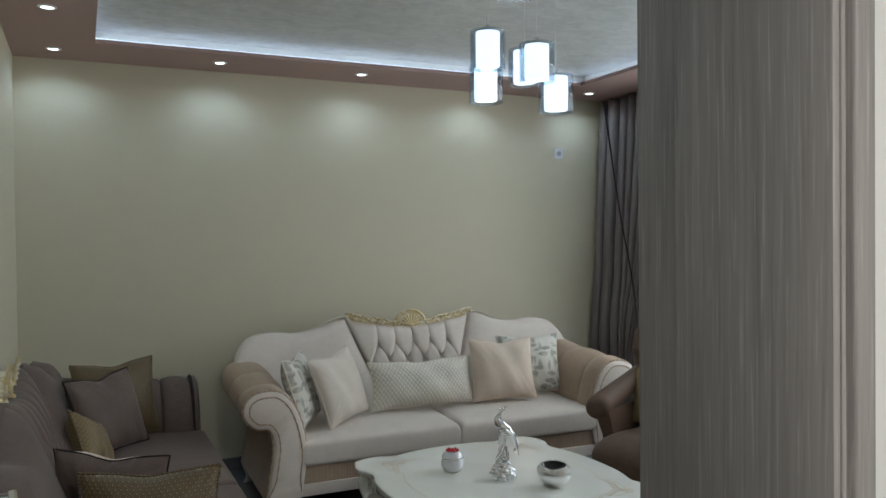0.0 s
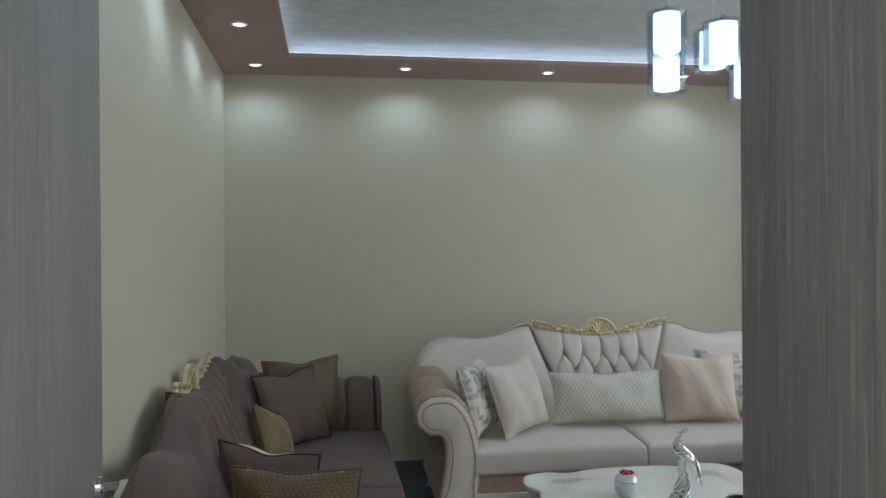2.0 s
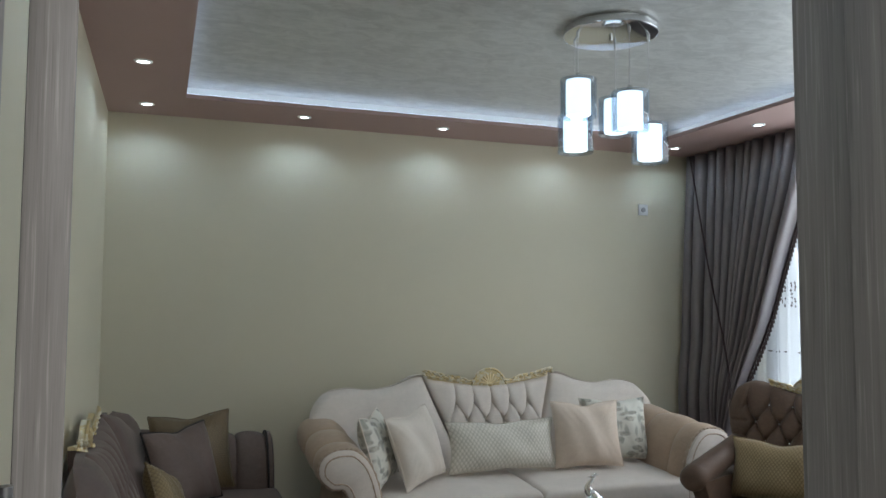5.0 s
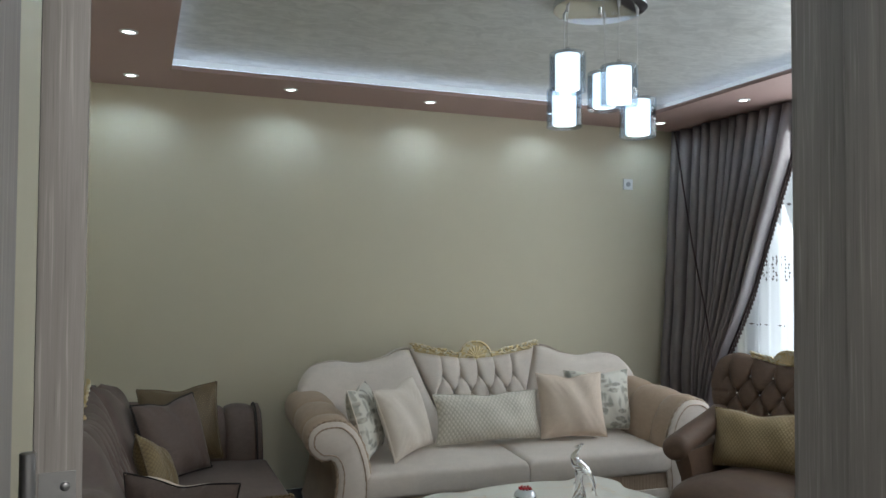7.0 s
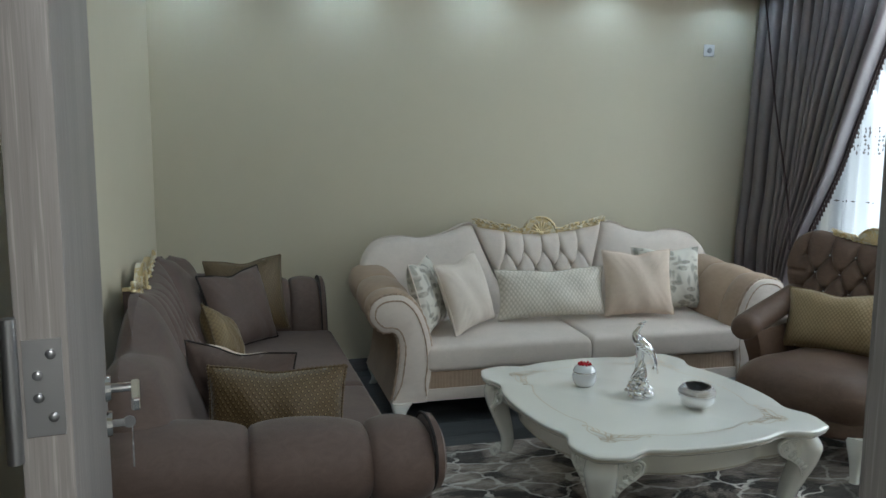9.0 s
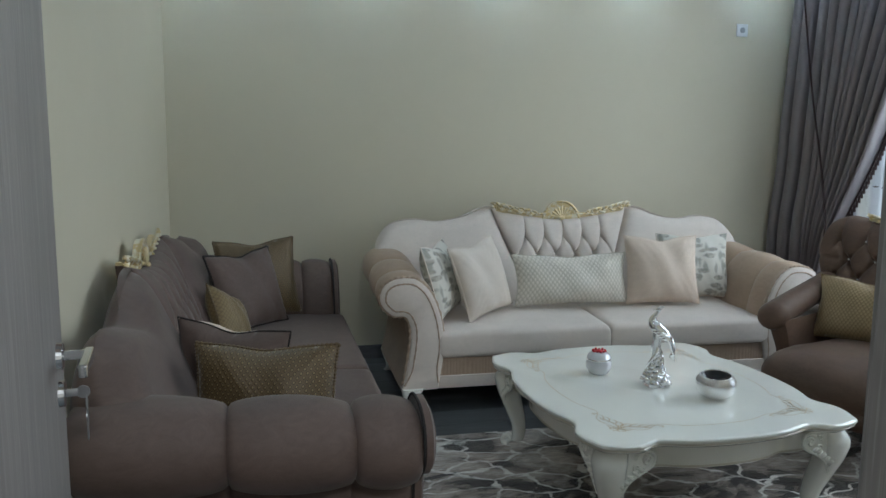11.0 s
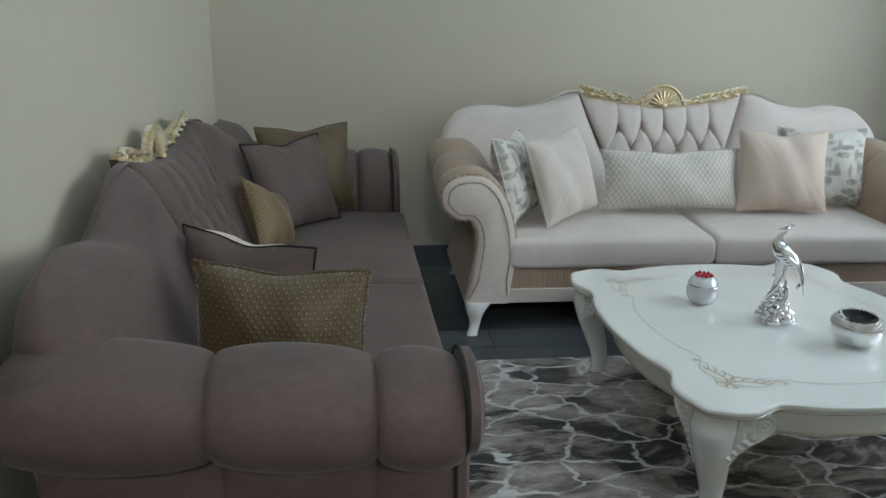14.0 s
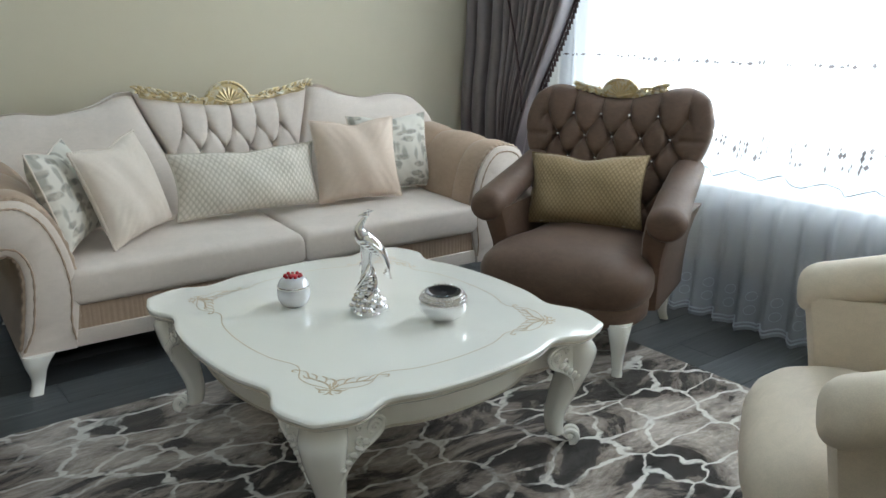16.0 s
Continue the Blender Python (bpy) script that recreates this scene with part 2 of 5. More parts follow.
def gold_fabric(name, rings=True, base=(0.125, 0.080, 0.033), dot=(0.215, 0.155, 0.07), spacing=0.0185):
    """Old-gold jacquard with small rings on a diamond lattice."""
    m = material(name, base, 0.5, sheen=0.25, metal=0.15)
    n = Nodes(m)
    c = n.add("TexCoord")
    sp = n.add("SeparateXYZ")
    n.join(c.outputs["UV"], sp.inputs[0])
    k = math.pi / spacing
    u, w = sp.outputs[0], sp.outputs[1]
    a = n.maths("MULTIPLY", n.maths("ADD", u, n.maths("MULTIPLY", w, 0.75)), k)
    b = n.maths("MULTIPLY", n.maths("SUBTRACT", u, n.maths("MULTIPLY", w, 0.75)), k)
    h = n.maths("MULTIPLY", n.maths("ABSOLUTE", n.maths("SINE", a)), n.maths("ABSOLUTE", n.maths("SINE", b)))
    if rings:
        c = n.ramp(h, [(0.0, shade(base, 0.8)), (0.46, base), (0.50, shade(base, 0.18)), (0.74, shade(base, 0.2)), (0.84, dot), (0.97, shade(dot, 1.25))])
    else:
        c = n.ramp(h, [(0.08, dot), (0.28, base), (0.9, shade(base, 1.12))])
    n.colour(n.mix(0.2, c, n.ramp(n.noise(n.coords(), 8), [(0.3, shade(base, 0.6)), (0.7, shade(base, 1.3))])))
    n.bump(h, 0.35, 0.003)
    return m


RINGS = gold_fabric("old_gold_ring_jacquard")
MUSTARD = gold_fabric("mustard_gold_jacquard", False, (0.33, 0.24, 0.125), (0.225, 0.16, 0.078), 0.019)
OLDGOLD = gold_fabric("old_gold_jacquard", False, (0.20, 0.138, 0.06), (0.125, 0.083, 0.035), 0.016)
LATTICE = gold_fabric("ivory_lattice_jacquard", False, (0.64, 0.59, 0.51), (0.50, 0.45, 0.36), 0.026)
LATTICE.node_tree.nodes["Principled BSDF"].inputs["Metallic"].default_value = 0.0
PEACH = velvet("peach_cream_satin", (0.65, 0.53, 0.43), sheen=0.12, rough=0.5, amount=0.08)
IVORY = velvet("ivory_satin", (0.65, 0.57, 0.49), sheen=0.1, rough=0.5, amount=0.07)

# cream cotton printed with grey-green leaves
FLORAL = material("leaf_print_cotton", (0.6, 0.57, 0.5), 0.7)
n = Nodes(FLORAL)
uv = n.coords((1, 1, 1), "UV", (0, 0, 0.6))
nz = n.add("TexNoise")
nz.inputs["Scale"].default_value = 14
n.join(uv, nz.inputs["Vector"])
mp = n.coords((10, 23, 1), "UV", (0, 0, 0.9))
vo = n.add("TexVoronoi", feature="F1")
vo.inputs["Scale"].default_value = 1.0
n.join(n.mix(0.7, mp, nz.outputs["Color"], "ADD"), vo.inputs["Vector"])
mp2 = n.coords((24, 10, 1), "UV", (0, 0, 0.2))
vo2 = n.add("TexVoronoi", feature="F1")
vo2.inputs["Scale"].default_value = 0.9
n.join(n.mix(0.7, mp2, nz.outputs["Color"], "ADD"), vo2.inputs["Vector"])
leaf = n.ramp(vo.outputs["Distance"], [(0.30, (0.85, 0.85, 0.85)), (0.46, (0, 0, 0))])
leaf2 = n.ramp(vo2.outputs["Distance"], [(0.22, (0.8, 0.8, 0.8)), (0.40, (0, 0, 0))])
tone = n.ramp(n.noise(n.coords((1, 1, 1), "UV"), 30), [(0.38, (0.17, 0.165, 0.145)), (0.62, (0.44, 0.40, 0.33))])
n.colour(n.mix(leaf2, n.mix(leaf, (0.62, 0.59, 0.52), tone), (0.30, 0.29, 0.245)))

# heavy satin drape and sheer voile
DRAPE = velvet("plum_grey_satin_drape", (0.155, 0.129, 0.133), sheen=0.03, rough=0.33, amount=0.16)
DRAPE.node_tree.nodes["Principled BSDF"].inputs["Specular IOR Level"].default_value = 0.9
FRINGE = material("dark_plum_fringe", (0.035, 0.018, 0.018), 0.8)


def voile(name, cover, tint=(0.74, 0.77, 0.82)):
    """Sheer cloth: part thread, which lets light through, and part open weave."""
    m = bpy.data.materials.new(name)
    m.use_nodes = True
    t = m.node_tree
    t.nodes.remove(t.nodes["Principled BSDF"])
    tl, df, tr = (t.nodes.new("ShaderNode" + k) for k in ("BsdfTranslucent", "BsdfDiffuse", "BsdfTransparent"))
    tl.inputs[0].default_value = df.inputs[0].default_value = (*tint, 1)
    m1, m2 = t.nodes.new("ShaderNodeMixShader"), t.nodes.new("ShaderNodeMixShader")
    m1.inputs[0].default_value, m2.inputs[0].default_value = 0.5, cover
    for a, b in ((tl.outputs[0], m1.inputs[1]), (df.outputs[0], m1.inputs[2]), (tr.outputs[0], m2.inputs[1]), (m1.outputs[0], m2.inputs[2]),
                 (m2.outputs[0], t.nodes["Material Output"].inputs[0])):
        t.links.new(a, b)
    return m


VOILE = voile("white_voile", 0.60, (0.63, 0.66, 0.71))
EMBROIDERY = voile("taupe_embroidery_thread", 0.93, (0.13, 0.115, 0.115))
LACE = voile("white_lace_thread", 0.85, (0.66, 0.70, 0.76))
DAYLIGHT = glowing("overcast_distance", (0.93, 0.97, 1.0), 1.6)

# ---- building tools ----
def link_mesh(name, bm, mat, parent=None, smooth=True):
    me = bpy.data.meshes.new(name)
    bmesh.ops.recalc_face_normals(bm, faces=bm.faces)
    bm.to_mesh(me)
    bm.free()
    me.materials.append(mat)
    if smooth:
        me.shade_smooth()
        me.set_sharp_from_angle(angle=radians(42))
    ob = new(name, me)
    ob.parent = parent
    return ob


def part(name, bm, mat, parent, label="", smooth=True):
    ob = link_mesh(name, bm, mat, parent, smooth)
    return tagged(ob, label)


def setting(name, bm, mat, label, category, smooth=False):
    return tagged(link_mesh(name, bm, mat, None, smooth), label, category, kind="structure")


def thing(name, m, label, category, group=""):
    ob = new(name)
    ob.empty_display_size = 0.1
    ob.matrix_world = m
    return tagged(ob, label, category, group)


def box(bm, lo, hi, bevel=0.0, segments=2):
    before = set(bm.verts)
    bmesh.ops.create_cube(bm, size=1.0)
    vs = [v for v in bm.verts if v not in before]
    for v in vs:
        v.co = Vector([lo[i] + (v.co[i] + 0.5) * (hi[i] - lo[i]) for i in range(3)])
    if bevel:
        es = {e for v in vs for e in v.link_edges}
        bmesh.ops.bevel(bm, geom=list(es), offset=bevel, segments=segments, affect="EDGES", profile=0.6)
    return bm


def boxes(*items, bevel=0.0):
    bm = bmesh.new()
    for lo, hi in items:
        box(bm, lo, hi, bevel)
    return bm


def smooth_path(points, steps=6, closed=False):
    """Catmull-Rom through the points."""
    p = [np.array(q, float) for q in points]
    k = len(p)
    out = []
    for i in range(k if closed else k - 1):
        if closed:
            a, b, c, d = p[(i - 1) % k], p[i], p[(i + 1) % k], p[(i + 2) % k]
        else:
            a, b, c, d = p[max(i - 1, 0)], p[i], p[i + 1], p[min(i + 2, k - 1)]
        for s in range(steps):
            t = s / steps
            out.append(0.5 * (2 * b + (c - a) * t + (2 * a - 5 * b + 4 * c - d) * t * t + (3 * b - a - 3 * c + d) * t ** 3))
    if not closed:
        out.append(p[-1])
    return out


def skin(bm, rings, closed_ring=True, cap=True, loop=False):
    """Faces between rings of equal length."""
    made = [[bm.verts.new(Vector(c)) for c in ring] for ring in rings]
    k = len(made[0])
    pairs = list(zip(made, made[1:])) + ([(made[-1], made[0])] if loop else [])
    for a, b in pairs:
        for i in range(k if closed_ring else k - 1):
            j = (i + 1) % k
            bm.faces.new((a[i], a[j], b[j], b[i]))
    if cap and closed_ring and not loop:
        bm.faces.new(made[0])
        bm.faces.new(list(reversed(made[-1])))
    return made


def sweep(bm, path, radius, sides=8, closed=False, flat=1.0, up=(0, 0, 1)):
    """A tube along a path; radius a number, a list, or a function of 0..1. flat: its height over its width."""
    path = [Vector(p) for p in path]
    k = len(path)
    rings = []
    last = None
    for i, p in enumerate(path):
        a = path[(i - 1) % k] if (closed or i) else path[0]
        b = path[(i + 1) % k] if (closed or i < k - 1) else path[-1]
        d = (b - a).normalized()
        side = d.cross(Vector(up))
        if side.length < 0.05:
            side = last if last is not None else d.cross(Vector((1, 0.3, 0)))
        side = (side - d * side.dot(d)).normalized()
        last = side
        top = side.cross(d)
        r = radius(i / max(k - 1, 1)) if callable(radius) else radius[i] if isinstance(radius, (list, tuple)) else radius
        rings.append([p + (side * math.cos(2 * math.pi * j / sides) + top * math.sin(2 * math.pi * j / sides) * flat) * r for j in range(sides)])
    skin(bm, rings, loop=closed)
    return bm


def revolve(bm, outline, centre=(0, 0, 0), sides=24, sx=1.0, sy=1.0):
    """outline: (radius, height) from below to above."""
    rings = [[(centre[0] + max(r, 1e-4) * sx * math.cos(2 * math.pi * j / sides), centre[1] + max(r, 1e-4) * sy * math.sin(2 * math.pi * j / sides), centre[2] + z)
              for j in range(sides)] for r, z in outline]
    skin(bm, rings)
    return bm


def ball(bm, c, r, sx=1, sy=1, sz=1, seg=10):
    bmesh.ops.create_uvsphere(bm, u_segments=seg, v_segments=max(4, seg // 2 + 1), radius=1.0,
                              matrix=Matrix.Translation(c) @ Matrix.Diagonal((r * sx, r * sy, r * sz, 1)))
    return bm


def swell(u, power=0.45):
    """1 inside, falling roundly to 0 at both ends of 0..1."""
    return max(0.0, 1 - abs(2 * u - 1) ** 5) ** power


def puffy(bm, place, depth, back, nu=24, nv=16):
    """A closed upholstered slab: place(u, v) gives x, z; depth(u, v) the front's y; back(u, v) the rear's y."""
    front = [[bm.verts.new((*[(q := place(i / nu, j / nv))[0], depth(i / nu, j / nv)], q[1])) for i in range(nu + 1)] for j in range(nv + 1)]
    rear = [[bm.verts.new((*[(q := place(i / nu, j / nv))[0], back(i / nu, j / nv)], q[1])) for i in range(nu + 1)] for j in range(nv + 1)]
    for g in (front, rear):
        for j in range(nv):
            for i in range(nu):
                bm.faces.new((g[j][i], g[j][i + 1], g[j + 1][i + 1], g[j + 1][i]))
    rim = lambda g: g[0][:-1] + [g[j][nu] for j in range(nv)] + list(reversed(g[nv]))[:-1] + [g[j][0] for j in range(nv, 0, -1)]
    a, b = rim(front), rim(rear)
    for i in range(len(a)):
        j = (i + 1) % len(a)
        bm.faces.new((a[i], a[j], b[j], b[i]))
    return bm


def tuft(x, z, dx, dz, z_top):
    """1 on the round of a puff, falling into the folds of a diamond lattice and deepest at its buttons; plain flutes above z_top."""
    drop = max(0.0, z_top - z) / (2 * dz)
    a, b = x / dx + drop, x / dx - drop
    d = min(abs(a - round(a)), abs(b - round(b))) / 0.36
    puff = math.sqrt(max(0.0, 1 - (1 - min(d, 1.0)) ** 2))
    if z > z_top:
        near = 0.34 + 0.66 * math.exp(-(z - z_top) / 0.022)
    else:
        near = 0.34 + 0.66 * abs(math.cos(math.pi * a) * math.cos(math.pi * b)) ** 3
    return 1 - (1 - puff) * near


def pillow_mesh(w, h, t, seed=0, n=34, dent=0.0, pinch=0.075):
    """A stuffed pillow standing on its lower edge, in the x-z plane; with UVs in metres."""
    bm = bmesh.new()
    uvl = bm.loops.layers.uv.new("UVMap")
    r = random.Random(seed)
    ph = r.random() * 6

    def where(i, j, s):
        u, v = 2 * i / n - 1, 2 * j / n - 1
        x = u * (1 - pinch * (1 - v * v) * abs(u) ** 1.5) * w / 2
        z = v * (1 - pinch * (1 - u * u) * abs(v) ** 1.5) * h / 2
        th = t / 2 * ((1 - abs(u) ** 2.6) * (1 - abs(v) ** 2.6)) ** 0.55
        th *= 1 + 0.12 * math.sin(3 * u + ph) * math.cos(2.3 * v + ph)
        th += 0.004 * math.sin(9 * u + 3 * v + ph) * (1 - u * u)
        # puckers that run in from the seams, strongest towards the corners
        th += 0.0035 * (abs(u * v) ** 0.7) * math.sin(26 * (u - v) * (1 if u * v > 0 else 0.2) + 21 * (u + v) * (1 if u * v < 0 else 0.2) + ph) * (1 - max(abs(u), abs(v)) ** 6)
        th += 0.0022 * math.sin(31 * u + 2 * ph) * abs(v) ** 5 * (1 - v ** 6) + 0.0022 * math.sin(27 * v + ph) * abs(u) ** 5 * (1 - u ** 6)
        z += h / 2 - dent * math.exp(-(u / 0.35) ** 2) * max(0, v)
        return (x, s * th, z)

    for s in (-1, 1):
        g = [[bm.verts.new(where(i, j, s)) for i in range(n + 1)] for j in range(n + 1)]
        for j in range(n):
            for i in range(n):
                f = bm.faces.new((g[j][i], g[j][i + 1], g[j + 1][i + 1], g[j + 1][i]))
                for l, (a, b) in zip(f.loops, ((i, j), (i + 1, j), (i + 1, j + 1), (i, j + 1))):
                    l[uvl].uv = ((a / n - 0.5) * w, (b / n) * h)
    bmesh.ops.remove_doubles(bm, verts=bm.verts, dist=0.0005)
    edge = [where(i, 0, 0) for i in range(n)] + [where(n, j, 0) for j in range(n)] + [where(i, n, 0) for i in range(n, 0, -1)] + [where(0, j, 0) for j in range(n, 0, -1)]
    return bm, edge


def pillow(m, w, h, t, mat, trim, label, seed=0, rope=False, group="", dent=0.02, back=None, pinch=0.075):
    p = thing("pillow", m, label, "pillow", group)
    bm, edge = pillow_mesh(w, h, t, seed, dent=dent, pinch=pinch)
    if back:
        for f in bm.faces:
            f.material_index = int(f.calc_center_median().y > 0.0)
    cover = part("cover", bm, mat, p)
    if back:
        cover.data.materials.append(back)
    bm = bmesh.new()
    e = smooth_path(edge, 3 if rope else 1, True)
    sweep(bm, e, [0.0052 * (1 + 0.35 * math.sin(i * 1.9)) if rope else 0.0035 for i in range(len(e))], 6, True, up=(0, 1, 0))
    part("piping", bm, trim, p)
    return p


def lean(x, y, z, turn, back, roll=0.0):
    """The pose of a pillow: turned about z, leaning back by so many degrees, rolled in its own plane."""
    return Matrix.Translation((x, y, z)) @ pose(0, 0, 0, 0, 0, turn) @ pose(0, 0, 0, -back, 0, 0) @ pose(0, 0, 0, 0, roll, 0)

# ---- the room's shell ----
X0, X1, Y0, Y1 = 0.08, 4.40, 1.115, 5.29
SOFFIT_Z, TOP_Z = 2.58, 2.665
HALL_Y = 0.79
DOOR_L, DOOR_R, DOOR_H = 0.262, 1.208, 2.10

setting("wall_north", boxes(((X0 - 0.2, Y1, 0), (X1 + 0.2, Y1 + 0.2, 2.85))), WALL, "smooth cream painted wall behind the beige sofa", "wall")
setting("wall_west", boxes(((X0 - 0.2, HALL_Y, 0), (X0, Y1, 2.85))), WALL, "smooth cream painted wall beside the taupe sofa", "wall")
bm = boxes(((X0, HALL_Y, 0), (DOOR_L - 0.035, Y0, 2.85)), ((DOOR_R + 0.035, HALL_Y, 0), (X1 + 0.2, Y0, 2.85)),
           ((DOOR_L - 0.035, HALL_Y, DOOR_H + 0.035), (DOOR_R + 0.035, Y0, 2.85)))
setting("wall_south", bm, WALL, "cream painted wall with the doorway", "wall")
WIN_Y0, WIN_Y1, WIN_Z0, WIN_Z1 = 1.65, 4.75, 0.51, 2.40
bm = boxes(((X1, Y0, 0), (X1 + 0.2, WIN_Y0, 2.85)), ((X1, WIN_Y1, 0), (X1 + 0.2, Y1, 2.85)),
           ((X1, WIN_Y0, 0), (X1 + 0.2, WIN_Y1, WIN_Z0)), ((X1, WIN_Y0, WIN_Z1), (X1 + 0.2, WIN_Y1, 2.85)))
setting("wall_east", bm, WALL, "cream painted wall with the wide window", "wall")
# raised ceiling and the lower border with its lit ledge
setting("ceiling", boxes(((X0 - 0.1, Y0 - 0.1, TOP_Z), (X1 + 0.1, Y1 + 0.1, TOP_Z + 0.1))), CEILING, "pearly brushed grey raised ceiling", "ceiling")
CX0, CX1, CY0, CY1 = 0.51, 3.70, 1.60, 4.80
bm = boxes(((X0, Y0, SOFFIT_Z), (CX0, Y1, SOFFIT_Z + 0.025)), ((CX1, Y0, SOFFIT_Z), (X1, Y1, SOFFIT_Z + 0.025)),
           ((CX0, CY1, SOFFIT_Z), (CX1, Y1, SOFFIT_Z + 0.025)), ((CX0, Y0, SOFFIT_Z), (CX1, CY0, SOFFIT_Z + 0.025)))
setting("soffit", bm, SOFFIT, "rose-brown lowered ceiling border with recessed spots", "soffit")
# white inner step of the border, set back from its edge
S = 0.09
bm = boxes(((CX0 - S - 0.02, CY0 - S, SOFFIT_Z + 0.025), (CX0 - S, CY1 + S, TOP_Z)), ((CX1 + S, CY0 - S, SOFFIT_Z + 0.025), (CX1 + S + 0.02, CY1 + S, TOP_Z)),
           ((CX0 - S, CY1 + S, SOFFIT_Z + 0.025), (CX1 + S, CY1 + S + 0.02, TOP_Z)), ((CX0 - S, CY0 - S - 0.02, SOFFIT_Z + 0.025), (CX1 + S, CY0 - S, TOP_Z)))
setting("cove_upstand", bm, WHITE, "white inner step of the lit ceiling cove", "cove")
bm = boxes(((CX0 - 0.055, CY0, SOFFIT_Z + 0.027), (CX0 - 0.040, CY1, SOFFIT_Z + 0.036)), ((CX1 + 0.040, CY0, SOFFIT_Z + 0.027), (CX1 + 0.055, CY1, SOFFIT_Z + 0.036)),
           ((CX0, CY1 + 0.040, SOFFIT_Z + 0.027), (CX1, CY1 + 0.055, SOFFIT_Z + 0.036)), ((CX0, CY0 - 0.055, SOFFIT_Z + 0.027), (CX1, CY0 - 0.040, SOFFIT_Z + 0.036)))
tagged(link_mesh("light_strip", bm, STRIP, None, False), "cold white strip light laid on the ceiling ledge", "strip light")
# skirting
bm = boxes(((X0, Y1 - 0.016, 0.0), (X1, Y1, 0.085)), ((X0, Y0, 0.0), (X0 + 0.016, Y1 - 0.016, 0.085)), ((X1 - 0.016, Y0, 0), (X1, Y1 - 0.016, 0.085)))
setting("baseboard", bm, BASEBOARD, "dark grey wood-effect skirting board", "baseboard")

# ---- landing behind the camera ----
setting("landing_wall", boxes(((-1.0, -2.2, 0), (-0.8, HALL_Y, 2.85)), ((3.2, -2.2, 0), (3.4, HALL_Y - 0.012, 2.85)), ((-1.0, -2.4, 0), (3.4, -2.2, 2.85)),
        ((-1.0, HALL_Y - 0.012, 0), (DOOR_L - 0.035, HALL_Y, 2.85)), ((DOOR_R + 0.035, HALL_Y - 0.012, 0), (3.2, HALL_Y, 2.85)),
        ((DOOR_L - 0.035, HALL_Y - 0.012, DOOR_H + 0.035), (DOOR_R + 0.035, HALL_Y, 2.85))), HALL, "pale mottled wallpaper of the landing", "wall")
setting("landing_ceiling", boxes(((-1.0, -2.4, 2.62), (3.4, HALL_Y, 2.72))), WHITE, "plain white landing ceiling", "ceiling")

# ---- doorway and door ----
door = tagged(new("door_1"), "open grey-brown wood-effect door with a chrome lever", "door", kind="structure")
bm = bmesh.new()
for x0, x1 in ((DOOR_L - 0.035, DOOR_L), (DOOR_R, DOOR_R + 0.035)):
    box(bm, (x0, HALL_Y - 0.02, 0), (x1, Y0 + 0.006, DOOR_H + 0.035), 0.003)
box(bm, (DOOR_L, HALL_Y - 0.02, DOOR_H), (DOOR_R, Y0 + 0.006, DOOR_H + 0.035), 0.003)
part("door_lining", bm, DOORWOOD, door)
bm = bmesh.new()
box(bm, (DOOR_R - 0.012, HALL_Y - 0.018, 0), (DOOR_R, 1.03, DOOR_H), 0.003)
box(bm, (DOOR_L, HALL_Y - 0.018, 0), (DOOR_L + 0.012, 1.03, DOOR_H), 0.003)
box(bm, (DOOR_L + 0.012, HALL_Y - 0.018, DOOR_H - 0.012), (DOOR_R - 0.012, 1.03, DOOR_H), 0.003)
part("door_stop", bm, DOORWOOD, door)
for name, y0, y1 in (("landing_casing", HALL_Y - 0.034, HALL_Y - 0.013), ("room_casing", Y0 + 0.001, Y0 + 0.02)):
    bm = bmesh.new()
    for x0, x1 in ((DOOR_L - 0.085, DOOR_L - 0.006), (DOOR_R + 0.006, DOOR_R + (0.040 if y1 < Y0 else 0.085))):
        box(bm, (max(x0, X0 + 0.002) if name == "room_casing" else x0, y0, 0), (x1, y1, DOOR_H + 0.085), 0.006, 3)
    box(bm, (DOOR_L - 0.006, y0, DOOR_H + 0.006), (DOOR_R + 0.006, y1, DOOR_H + 0.085), 0.006, 3)
    part(name, bm, DOORWOOD, door)
# the leaf, swung into the room against the side wall
LEAF = Matrix.Translation((0.3174, 1.1915, 0)) @ pose(0, 0, 0, 0, 0, 96.0)
leaf = part("door_leaf", boxes(((0, 0, 0.008), (0.86, 0.046, 2.075)), bevel=0.003), DOORWOOD, door)
leaf.matrix_world = LEAF
hw = part("door_handle", bmesh.new(), CHROME, leaf, "polished chrome lever handle on round roses")
bm = bmesh.new()
for z in (0.976, 0.905):
    bmesh.ops.create_cone(bm, cap_ends=True, segments=24, radius1=0.026, radius2=0.024, depth=0.01, matrix=Matrix.Translation((0.79, -0.005, z)) @ pose(0, 0, 0, 90))
bmesh.ops.create_cone(bm, cap_ends=True, segments=16, radius1=0.0095, radius2=0.0095, depth=0.05, matrix=Matrix.Translation((0.79, -0.03, 0.976)) @ pose(0, 0, 0, 90))
box(bm, (0.67, -0.062, 0.964), (0.80, -0.046, 0.988), 0.005, 3)
bm.to_mesh(hw.data)
bm.free()
bm = bmesh.new()
box(bm, (0.786, -0.032, 0.898), (0.794, -0.01, 0.912), 0.002)
bmesh.ops.create_cone(bm, cap_ends=True, segments=16, radius1=0.012, radius2=0.012, depth=0.003, matrix=Matrix.Translation((0.79, -0.04, 0.905)) @ pose(0, 0, 0, 0, 90, 0))
